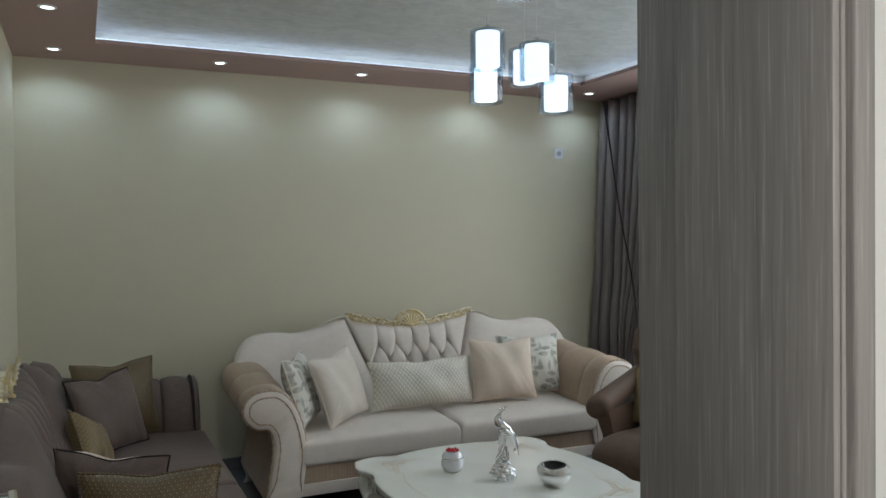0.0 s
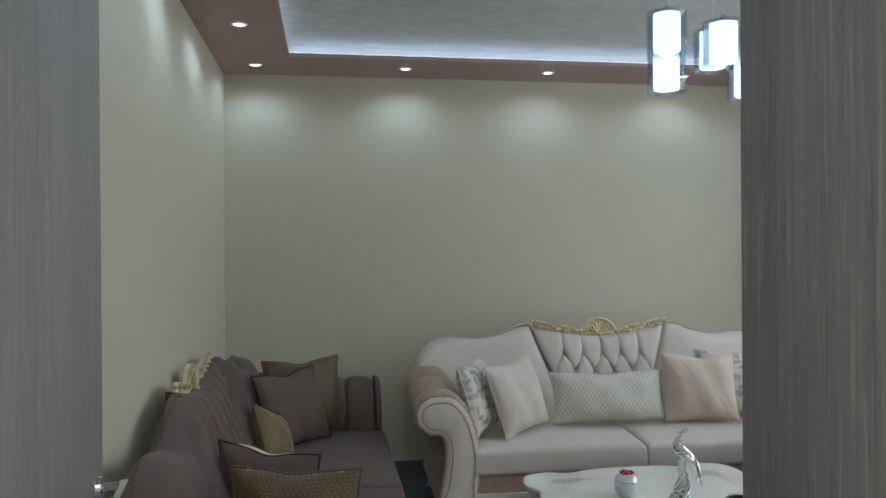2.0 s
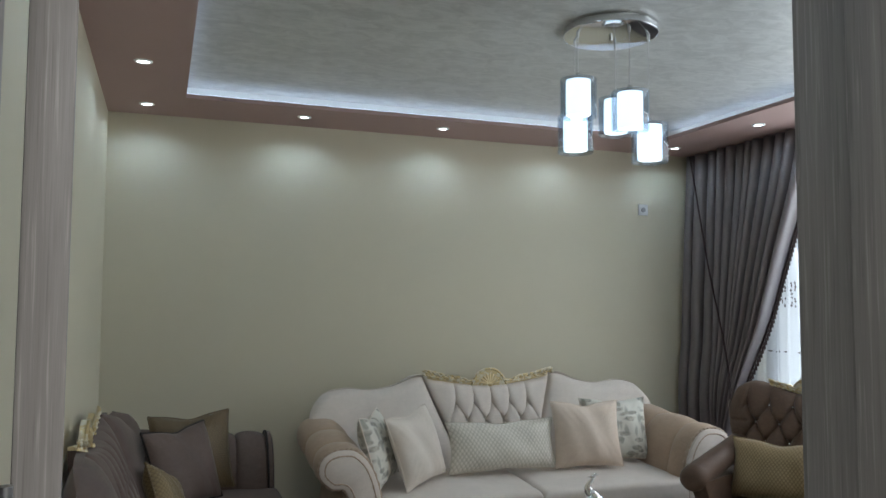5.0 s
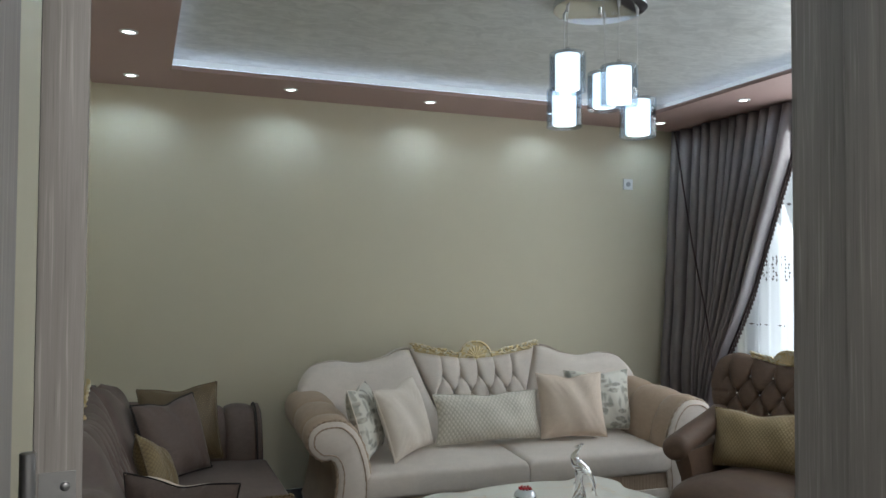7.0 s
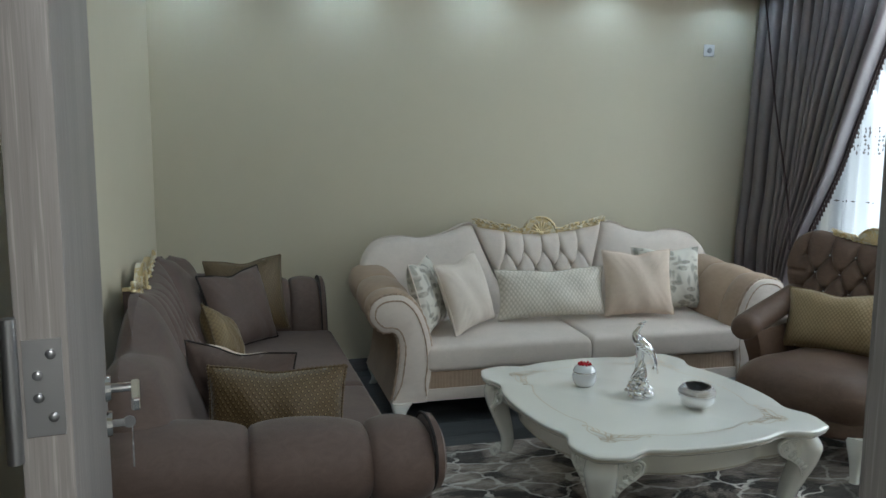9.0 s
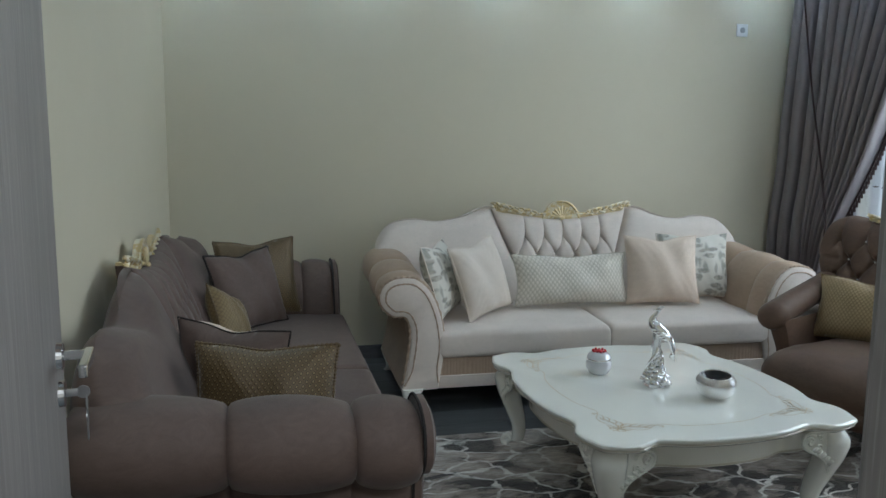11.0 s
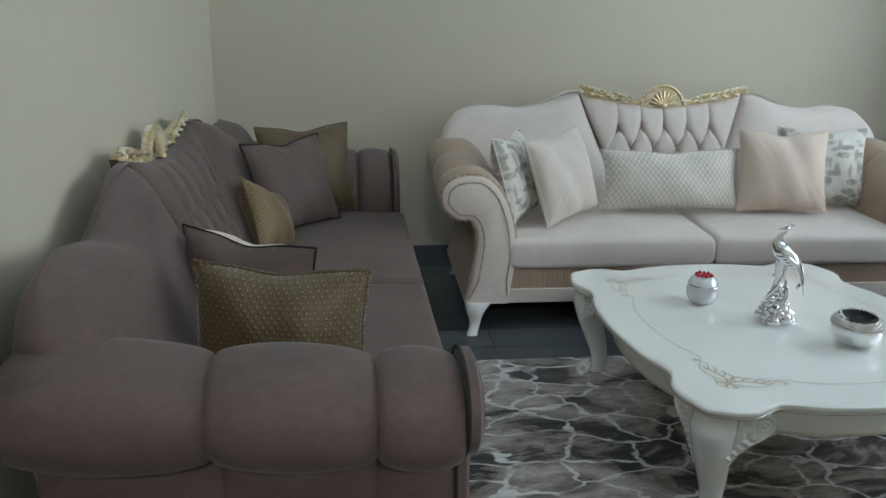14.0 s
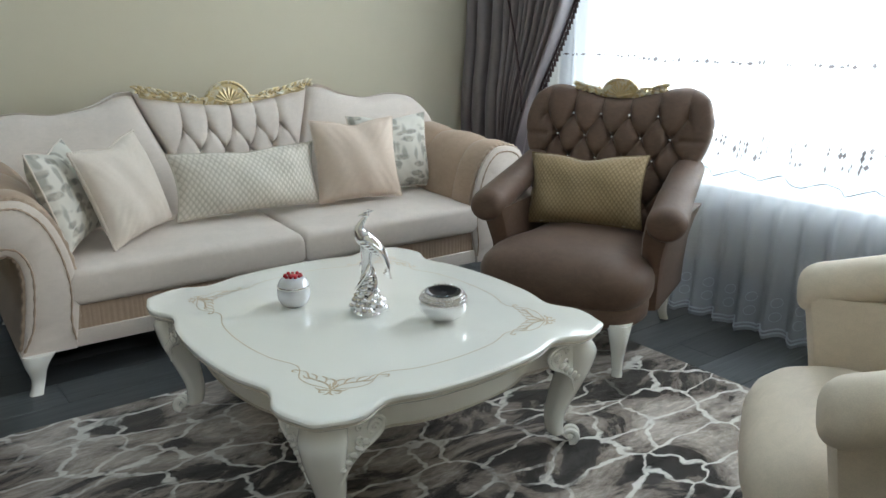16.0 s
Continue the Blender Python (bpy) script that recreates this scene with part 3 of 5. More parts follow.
sweep(bm, [(0.79 + 0.011 * math.cos(a), -0.045, 0.884 + 0.014 * math.sin(a)) for a in np.linspace(0, 6.28, 16)[:-1]], 0.0012, 6, True, up=(0, 1, 0))
bmesh.ops.create_cone(bm, cap_ends=True, segments=16, radius1=0.011, radius2=0.011, depth=0.0025, matrix=Matrix.Translation((0.79, -0.045, 0.858)) @ pose(0, 0, 0, 90))
box(bm, (0.787, -0.0465, 0.812), (0.793, -0.0435, 0.85), 0.001)
part("door_key", bm, STEEL, leaf, "steel key with a second key hanging from it")
for z in (0.28, 1.165, 1.91):
    bm = boxes(((-0.002, 0.006, z), (0.0, 0.04, z + 0.095)), bevel=0.0)
    for dz in (0.018, 0.038, 0.06, 0.08):
        ball(bm, (-0.0025, 0.016 + 0.012 * (dz in (0.038, 0.06)), z + dz), 0.005, 0.5, 1, 1, 8)
    bmesh.ops.create_cone(bm, cap_ends=True, segments=12, radius1=0.0075, radius2=0.0075, depth=0.14, matrix=Matrix.Translation((-0.007, 0.05, z + 0.048)))
    h = part("hinge", bm, STEEL, leaf, "brushed steel butt hinge")

# ---- window ----
win = tagged(new("window_1"), "wide white window behind sheer curtains", "window", kind="structure")
bm = bmesh.new()
fx0, fx1 = X1 + 0.09, X1 + 0.15
for a, b in (((WIN_Y0, WIN_Z0), (WIN_Y0 + 0.06, WIN_Z1)), ((WIN_Y1 - 0.06, WIN_Z0), (WIN_Y1, WIN_Z1)), ((WIN_Y0, WIN_Z1 - 0.06), (WIN_Y1, WIN_Z1)),
             ((WIN_Y0, WIN_Z0), (WIN_Y1, WIN_Z0 + 0.06)), ((2.66, WIN_Z0), (2.72, WIN_Z1)), ((3.68, WIN_Z0), (3.74, WIN_Z1)), ((WIN_Y0, 0.765), (WIN_Y1, 0.81))):
    box(bm, (fx0, a[0], a[1]), (fx1, b[0], b[1]), 0.005)
part("window_frame", bm, PLASTIC, win, "white plastic frame with a low cross bar")
for a, b in ((WIN_Y0 + 0.06, 2.66), (2.72, 3.68), (3.74, WIN_Y1 - 0.06)):
    for z0, z1 in ((WIN_Z0 + 0.06, 0.765), (0.81, WIN_Z1 - 0.06)):
        pane = part("pane", boxes(((X1 + 0.118, a, z0), (X1 + 0.122, b, z1))), PANE, win)
        pane.visible_shadow = False
part("window_sill", boxes(((3.93, WIN_Y0 - 0.05, WIN_Z0 + 0.045), (X1 + 0.09, 3.62, WIN_Z0 + 0.085)), ((X1 - 0.03, 3.62, WIN_Z0 + 0.045), (X1 + 0.09, WIN_Y1 + 0.05, WIN_Z0 + 0.085)), bevel=0.006), WHITE, win, "deep white stone window sill")
tagged(link_mesh("backdrop", boxes(((9.0, -6, -3), (9.05, 14, 8))), DAYLIGHT, None, False), "bright overcast sky outside the window", "backdrop", kind="structure")

# ---- floor ----
floor = setting("floor", boxes(((-1.0, -2.4, -0.06), (3.4, HALL_Y, -0.009)), ((X0 - 0.2, HALL_Y, -0.06), (X1 + 0.2, Y1 + 0.2, -0.009))), SCREED, "grey-blue wood-effect laminate floor", "floor")

# ---- sofas ----
ARM = [(0.103, 0.13), (0.128, 0.20), (0.152, 0.334), (0.158, 0.442), (0.128, 0.512), (0.062, 0.523), (0.007, 0.58), (0.012, 0.65), (0.06, 0.69),
       (0.13, 0.70), (0.19, 0.685), (0.254, 0.618), (0.30, 0.497), (0.318, 0.357), (0.302, 0.22), (0.292, 0.13)]
REAR = 0.44


def arm_outline(grow=0.0, steps=4):
    pts = smooth_path(ARM, steps)
    out = []
    for i, p in enumerate(pts):
        d = pts[min(i + 1, len(pts) - 1)] - pts[max(i - 1, 0)]
        nrm = np.array([-d[1], d[0]]) / (np.linalg.norm(d) + 1e-9)
        k = grow * min(1.0, max(0.0, (p[1] - 0.14) / 0.1))
        out.append(p + nrm * k)
    return out


def sofa_arm(HALF, FRONT, bead, side, body_mat, panel_mat, trim_mat, seam_mat, parent, pad, sink):
    """Rolled arm of padded channels behind a flat scroll-shaped front panel. side: -1 or 1."""
    flip = lambda o: side * (HALF - o)
    bm = bmesh.new()
    rings, count = [], 100
    for k in range(count + 1):
        s = k / count
        y = FRONT + 0.03 + s * (REAR - FRONT - 0.075)
        lo = max(q for q in (0.0, 0.20, 0.57) if q <= s)
        hi = {0.0: 0.20, 0.20: 0.57, 0.57: 1.0}[lo]
        f = (s - lo) / (hi - lo)
        puff = pad * (abs(math.sin(math.pi * f)) ** 0.45 if 0 < k < count else 0.0) - 0.006
        rise = 0.055 * s
        ring = []
        for p, q in zip(arm_outline(puff), arm_outline(0.002)):
            f = min(1.0, max(0.0, (q[1] - 0.36) / 0.05))
            x, z = q[0] + (p[0] - q[0]) * f, q[1] + (p[1] - q[1]) * f
            ring.append((flip(x), y, z + (rise - sink) * min(1, max(0, (z - 0.3) / 0.3))))
        rings.append(ring)
    skin(bm, rings)
    arm = part("arm", bm, body_mat, parent, "channel-padded rolled arm")
    bm = bmesh.new()
    pts = arm_outline(0.004)
    skin(bm, [[(flip(p[0]), FRONT + 0.032, p[1]) for p in pts], [(flip(p[0]), FRONT + 0.008, p[1]) for p in pts],
              [(flip(p[0] * 0.97 + 0.006), FRONT, p[1] * 0.985 + 0.006) for p in arm_outline(-0.006)]])
    part("scroll_panel", bm, panel_mat, arm, "flat scroll-shaped front panel")
    # rope trims: along the outline and a second row within it
    for g, off, r in ((0.006, 0.03, 0.0105 if bead else 0.0045), (-0.022, 0.0, 0.0042)):
        path = [(flip(p[0]), FRONT + off, p[1]) for p in smooth_path(arm_outline(g, 3), 4)][6:-6]
        bm = bmesh.new()
        sweep(bm, path, [r * (1 + bead * math.sin(i * 1.35)) for i in range(len(path))], 7, up=(0, 1, 0))
        part("rope_trim" if off else "welt", bm, trim_mat if off else seam_mat, arm)
    return arm


def crown_carving(parent, y, half, z_end, z_mid, tall):
    """Carved crest on a back that dips in the middle: gilt ground, ivory acanthus scrolls along it and an arched fan shell. z_end, z_mid: its lower edge."""
    low = lambda x: z_mid + (z_end - z_mid) * (min(abs(x), half) / half) ** 1.7
    fan = tall * 0.92
    rise = lambda x: float(np.interp(abs(x) / half, [0, 0.30, 0.40, 0.52, 0.66, 0.76, 0.90, 1.0], [0.05, 0.048, 0.044, 0.058, 0.050, 0.047, 0.040, 0.004])) * tall / 0.127
    bm = bmesh.new()
    xs = np.linspace(0.035 - half, half - 0.035, 97)
    skin(bm, [list(r) for r in zip([(x, y - 0.010, low(x) - 0.014) for x in xs], [(x, y - 0.018, low(x) + 0.004) for x in xs], [(x, y - 0.014, low(x) + rise(x) * 0.5) for x in xs],
                                   [(x, y - 0.004, low(x) + rise(x) * 0.62) for x in xs], [(x, y + 0.010, low(x) + rise(x) * 0.58) for x in xs], [(x, y + 0.010, low(x) - 0.014) for x in xs])])
    rail = part("crest_rail", bm, GOLD, parent, "carved gilt crest rail")

    def finger(bm, x, z, turn, length, r, curl):
        """One leaf lobe: a tapering blade that bends as it leaves the stem."""
        pts = []
        px, pz, a = x, z, turn
        for k in range(7):
            pts.append((px, y - 0.022 - 0.012 * math.sin(math.pi * k / 6), pz))
            px, pz, a = px + math.cos(a) * length / 6, pz + math.sin(a) * length / 6, a + curl / 6
        return sweep(bm, pts, lambda t: r * (0.3 + 0.9 * math.sin(math.pi * min(1.0, t * 0.8 + 0.14))), 7, flat=0.8, up=(0, 1, 0))

    k0 = tall / 0.127
    for side in (-1, 1):
        bm = bmesh.new()
        stem = [(side * x, y - 0.024, low(x) + rise(x) * (0.42 + 0.22 * math.sin(x / half * 9))) for x in np.linspace(fan * 0.9, half - 0.012, 26)]
        sweep(bm, stem, lambda t: 0.0085 * k0 * (1.1 - 0.5 * t), 7, up=(0, 1, 0))
        for f, up_, long, r in ((0.34, 1, 0.040, 0.0068), (0.40, -1, 0.030, 0.006), (0.45, 1, 0.046, 0.0075), (0.50, 1, 0.040, 0.0066), (0.55, -1, 0.036, 0.0062), (0.60, 1, 0.036, 0.006),
                                (0.68, 1, 0.044, 0.007), (0.70, -1, 0.034, 0.006), (0.75, 1, 0.046, 0.0075), (0.80, 1, 0.046, 0.007), (0.82, -1, 0.034, 0.006), (0.87, 1, 0.044, 0.007), (0.93, 1, 0.034, 0.006)):
            x = f * half
            base = low(x) + rise(x) * 0.42
            tilt = math.atan2(low(x + 0.02) - low(x - 0.02), 0.04)
            a = tilt + up_ * 0.75
            finger(bm, side * x, base, a if side > 0 else math.pi - a, long * k0 * 1.5, r * k0 * 1.05, -side * up_ * 1.0)
        for f, r in ((0.47, 0.019), (0.90, 0.021)):
            cx, cz = f * half, low(f * half) + rise(f * half) * 0.55
            curl = [(side * (cx + r * k0 * (1 - t / 10.5) * math.cos(t)), y - 0.028, cz + r * k0 * (1 - t / 10.5) * math.sin(t)) for t in np.linspace(-0.6, 8.2, 34)]
            sweep(bm, curl, lambda t: 0.0078 * k0 * (1 - 0.4 * t), 7, up=(0, 1, 0))
        finger(bm, side * (half - 0.02), low(half) + rise(half) * 0.5, 0.1 if side > 0 else math.pi - 0.1, 0.032 * k0, 0.0075 * k0, 0)
        part("leaf_scroll", bm, CROWN, rail, "ivory and gilt acanthus scroll")
    wide = fan * 1.14
    bell = lambda x: z_mid + 0.012 + (tall - 0.018) * (1 - (abs(x) / wide) ** 2.3) ** 0.8
    span = np.linspace(-wide, wide, 45)
    foot = [(x, low(x) - 0.010) for x in span[::-1]]
    plate = [(x, bell(x)) for x in span]
    bm = bmesh.new()
    skin(bm, [[(x, y - 0.020, z) for x, z in plate + foot], [(x, y + 0.004, z) for x, z in plate + foot]])
    sweep(bm, [(x * 0.97, y - 0.021, z - 0.004) for x, z in plate], lambda t: 0.0085 * k0 * (1 + 0.16 * math.sin(t * 80)), 8, up=(0, 1, 0))
    part("shell_border", bm, CROWN, rail, "ivory arched shell border")
    bm = bmesh.new()
    for k in range(9):
        a = radians(12 + 19.5 * k)
        d = Vector((math.cos(a), 0, math.sin(a)))
        pts = [Vector((0, y - 0.034, z_mid + 0.008)) + d * tall * q + Vector((0, 0.010 * q, 0)) for q in (0.10, 0.34, 0.52, 0.62)]
        sweep(bm, pts, [0.003 * k0, 0.0056 * k0, 0.0078 * k0, 0.004 * k0], 8, up=(0, 1, 0))
    ball(bm, (0, y - 0.040, z_mid + 0.008), 0.015 * k0, 1.3, 0.7, 0.9, 10)
    tagged(part("shell", bm, GOLD, rail, "gilt ribs of the fan shell"), kind="stuff")
    return rail


def curved_leg(bm, top, foot, r_top, r_mid, r_foot, knee=0.02, steps=12):
    """A cabriole leg of square section with soft corners, from top to foot."""
    top, foot = Vector(top), Vector(foot)
    out = Vector((foot.x - top.x, foot.y - top.y, 0))
    out = out.normalized() if out.length > 1e-4 else Vector((0, -1, 0))
    rings = []
    for k in range(steps + 1):
        t = k / steps
        c = top.lerp(foot, t) + out * (knee * math.sin(t * 2 * math.pi))
        r = (r_top * (1 - t) ** 2 + 2 * r_mid * t * (1 - t) + r_foot * t * t) if t < 0.93 else r_foot * 1.08
        rings.append([(c.x + r * math.copysign(abs(math.cos(a)) ** 0.6, math.cos(a)), c.y + r * math.copysign(abs(math.sin(a)) ** 0.6, math.sin(a)), c.z)
                      for a in np.linspace(0, 2 * math.pi, 17)[:-1]])
    skin(bm, rings)
    return bm


HUMP = [(1.165, 0.68), (1.15, 0.80), (1.07, 0.895), (0.93, 0.924), (0.78, 0.908), (0.63, 0.935), (0.52, 0.982), (0.445, 0.992)]
HUMP_LOW = [(1.290, 0.66), (1.265, 0.765), (1.19, 0.845), (1.07, 0.878), (0.95, 0.862), (0.85, 0.842), (0.77, 0.868), (0.67, 0.915), (0.56, 0.942), (0.445, 0.948)]


def sofa(m, HALF, FRONT, hump, kz, bead, pad, label, body, arms, trim, welt, crown, group):
    s = thing("sofa", m, label, "sofa", group)
    for side in (-1, 1):
        sofa_arm(HALF, FRONT + 0.02 * (FRONT < -0.46), bead, side, arms, body, trim, welt, s, pad, 0.022 * (FRONT < -0.46))
    # base: rail, gathered band, plinth underside
    part("seat_rail", boxes(((0.293 - HALF, FRONT + 0.012, 0.13), (HALF - 0.293, REAR - 0.02, 0.195)), bevel=0.008), body, s)
    bm = bmesh.new()
    xs = np.linspace(0.293 - HALF, HALF - 0.293, 300)
    top = [(x, FRONT + 0.024 + 0.0012 * math.sin(x * 330 + 2 * math.sin(x * 37)), 0.285) for x in xs]
    low = [(x, FRONT + 0.024 + 0.0018 * math.sin(x * 330 + 2 * math.sin(x * 37) + 0.4), 0.195) for x in xs]
    backt = [(x, FRONT + 0.06, 0.285) for x in xs]
    backl = [(x, FRONT + 0.06, 0.195) for x in xs]
    skin(bm, [list(r) for r in zip(low, top, backt, backl)])
    part("gathered_band", bm, arms, s, "gathered fabric band under the seat")
    part("seat_base", boxes(((0.293 - HALF, FRONT + 0.062, 0.196), (HALF - 0.293, REAR - 0.05, 0.284)), bevel=0.01), body, s)
    for side in (-1, 1):
        bm = bmesh.new()
        xa, xb = (0.003, HALF - 0.298) if side > 0 else (0.298 - HALF, -0.003)

        nu, nv = 30, 24
        y0, y1 = FRONT - 0.004, 0.27

        def round_box(u, v, lower):
            """A boxed cushion: flat faces, soft edges, a slight crown on top."""
            eu, ev = min(u, 1 - u) * (xb - xa), min(v, 1 - v) * (y1 - y0)
            r = 0.028
            drop = sum(r - math.sqrt(max(0.0, r * r - (r - min(e, r)) ** 2)) for e in (eu, ev))
            if lower:
                return 0.287 + min(drop, 0.03)
            return 0.425 + 0.03 * v + 0.016 * math.sin(math.pi * u) * math.sin(math.pi * min(1, v * 1.2)) - min(drop, 0.05)

        ease = lambda t: 0.5 - 0.5 * math.cos(math.pi * t) if t not in (0.0, 1.0) else t
        g, h = ([[bm.verts.new((xa + (xb - xa) * ease(i / nu), y0 + (y1 - y0) * ease(j / nv), round_box(ease(i / nu), ease(j / nv), low))) for i in range(nu + 1)] for j in range(nv + 1)] for low in (False, True))
        for q in (g, h):
            for j in range(nv):
                for i in range(nu):
                    bm.faces.new((q[j][i], q[j][i + 1], q[j + 1][i + 1], q[j + 1][i]))
        rim = lambda q: q[0][:-1] + [q[j][nu] for j in range(nv)] + list(reversed(q[nv]))[:-1] + [q[j][0] for j in range(nv, 0, -1)]
        a, b = rim(g), rim(h)
        for i in range(len(a)):
            bm.faces.new((a[i], a[(i + 1) % len(a)], b[(i + 1) % len(a)], b[i]))
        part("seat_cushion", bm, body, s)
    # back: two swept wings and the buttoned middle
    slope = lambda z: 0.14 + 0.25 * (z - 0.40) / 0.58
    wing_top = smooth_path(hump, 6)
    swollen = 0.03 * (FRONT < -0.46)
    wt = np.array(wing_top)
    for side in (-1, 1):
        def place(u, v):
            f = u * (len(wt) - 1)
            i = min(int(f), len(wt) - 2)
            tx, tz = wt[i] + (wt[i + 1] - wt[i]) * (f - i)
            bx = HALF - 0.163 + (0.363 - HALF) * u
            return side * (bx + (tx - bx) * v ** 0.9), 0.40 + (tz - 0.40) * v

        def depth(u, v):
            return slope(place(u, v)[1]) + 0.05 - 0.035 * v ** 5 - (0.085 + swollen) * swell(u, 0.4) * (1 - max(0, 2 * v - 1) ** 6) ** 0.45

        bm = puffy(bmesh.new(), place, depth, lambda u, v: REAR - 0.03 + 0.02 * swell(v) - 0.05 * v ** 8 - 0.05 * (1 - u) ** 6, 40, 26)
        part("back_wing", bm, body, s, "smooth padded back wing")
    half = lambda z: 0.20 + 0.245 * ((z - 0.40) / 0.585)

    def mid_place(u, v):
        zt = 0.4 + kz * (0.516 + 0.072 * abs(2 * u - 1) ** 1.8)
        z = 0.42 + (zt - 0.42) * v
        return (2 * u - 1) * half(z), z

    def mid_depth(u, v):
        x, z = mid_place(u, v)
        fade = min(1.0, max(0.0, (0.315 - abs(x)) / 0.035))
        return slope(z) + 0.018 - 0.062 * (1 - fade * (1 - tuft(x, z, 0.122, 0.103, 0.4 + 0.41 * kz))) * min(1, swell(u, 0.3) * 1.05) * (1 - max(0, 2 * v - 1) ** 8) ** 0.4

    part("tufted_back", puffy(bmesh.new(), mid_place, mid_depth, lambda u, v: REAR - 0.02, 150, 84), body, s, "deep-buttoned middle back")
    for r in range(3):
        z = 0.4 + 0.41 * kz - 0.103 * r
        for k in range(-4, 5):
            x = 0.122 * (k + (0.0 if r % 2 == 0 else 0.5))
            if abs(x) < min(half(z) - 0.03, 0.30):
                # dark steel puts the shade of the dimple into the button's colour
                part("button", ball(bmesh.new(), (x, slope(z) + 0.010, z), 0.0105, 1, 0.7, 1, 10), STEEL, s, "small button, dark like its shaded dimple")
    crown_carving(s, crown, 0.448, 0.4 + 0.588 * kz, 0.4 + 0.512 * kz, 0.116)
    for x, y, dx, dy in ((-1, -0.42, -0.03, -0.05), (1, -0.42, 0.03, -0.05), (-1, 0.36, -0.02, 0.03), (1, 0.36, 0.02, 0.03)):
        x *= HALF - 0.163
        bm = bmesh.new()
        curved_leg(bm, (x, y, 0.14), (x + dx, y + dy, 0.0), 0.06, 0.018, 0.022, 0.012)
        part("leg", bm, LACQUER, s, "white lacquered curved leg")
    return s


sofa(pose(2.405, 4.60, 0, 0, 0, -1.5), 1.223, -0.45, HUMP, 1.0, 0.28, 0.024, "pale beige velvet sofa with a buttoned back and gilt crest", CREAM, TAN, ROPE, ROPE, 0.37, "sofas")
sofa(pose(0.545, 3.65, 0, 0, 0, 90), 1.37, -0.495, HUMP_LOW, 0.94, 0.0, 0.031, "grey taupe velvet sofa with a buttoned back and gilt crest", TAUPE, TAUPE, TAUPE_DARK, TAUPE, 0.412, "sofas")

# pillows on the beige sofa
G1, G2 = "pillows on the beige sofa", "pillows on the taupe sofa"
pillow(lean(1.60, 4.47, 0.462, 62, 17), 0.43, 0.39, 0.14, FLORAL, IVORY, "square cream pillow printed with grey-green leaves", 1, group=G1)
pillow(lean(1.815, 4.42, 0.462, 34, 18, -7), 0.38, 0.40, 0.15, IVORY, IVORY, "square ivory satin pillow leaning on a leaf-print one", 2, True, G1)
pillow(lean(2.315, 4.49, 0.472, -1, 16), 0.69, 0.29, 0.16, LATTICE, LATTICE, "long ivory lattice-woven lumbar pillow", 3, group=G1, dent=0.012)
pillow(lean(2.845, 4.43, 0.466, -9, 15), 0.43, 0.395, 0.16, PEACH, PEACH, "square peach satin pillow on the beige sofa", 4, group=G1)
pillow(lean(3.12, 4.56, 0.465, -10, 14), 0.44, 0.39, 0.13, FLORAL, IVORY, "square cream leaf-print pillow tucked behind the peach one", 5, group=G1)
# pillows on the taupe sofa
pillow(lean(0.60, 4.60, 0.455, 24, 12), 0.45, 0.41, 0.13, RINGS, RINGS, "square old-gold pillow against the sofa's arm", 6, True, G2)
pillow(lean(0.58, 4.36, 0.448, 48, 19), 0.45, 0.40, 0.15, TAUPE, TAUPE_DARK, "square taupe velvet pillow before a gold one", 7, True, G2)
pillow(lean(0.49, 4.06, 0.425, 80, 22, 24), 0.34, 0.29, 0.14, OLDGOLD, OLDGOLD, "old-gold pillow leaning on the sofa's back", 8, True, G2)
pillow(lean(0.50, 3.10, 0.45, -22, -8, 5), 0.39, 0.33, 0.19, TAUPE, TAUPE_DARK, "taupe velvet pillow with dark piping and a pale back", 9, False, G2, back=PEACH)
pillow(lean(0.60, 2.74, 0.45, -14, 10), 0.43, 0.325, 0.19, RINGS, RINGS, "oblong old-gold pillow woven with small rings", 10, True, G2, 0.012, pinch=0.065)

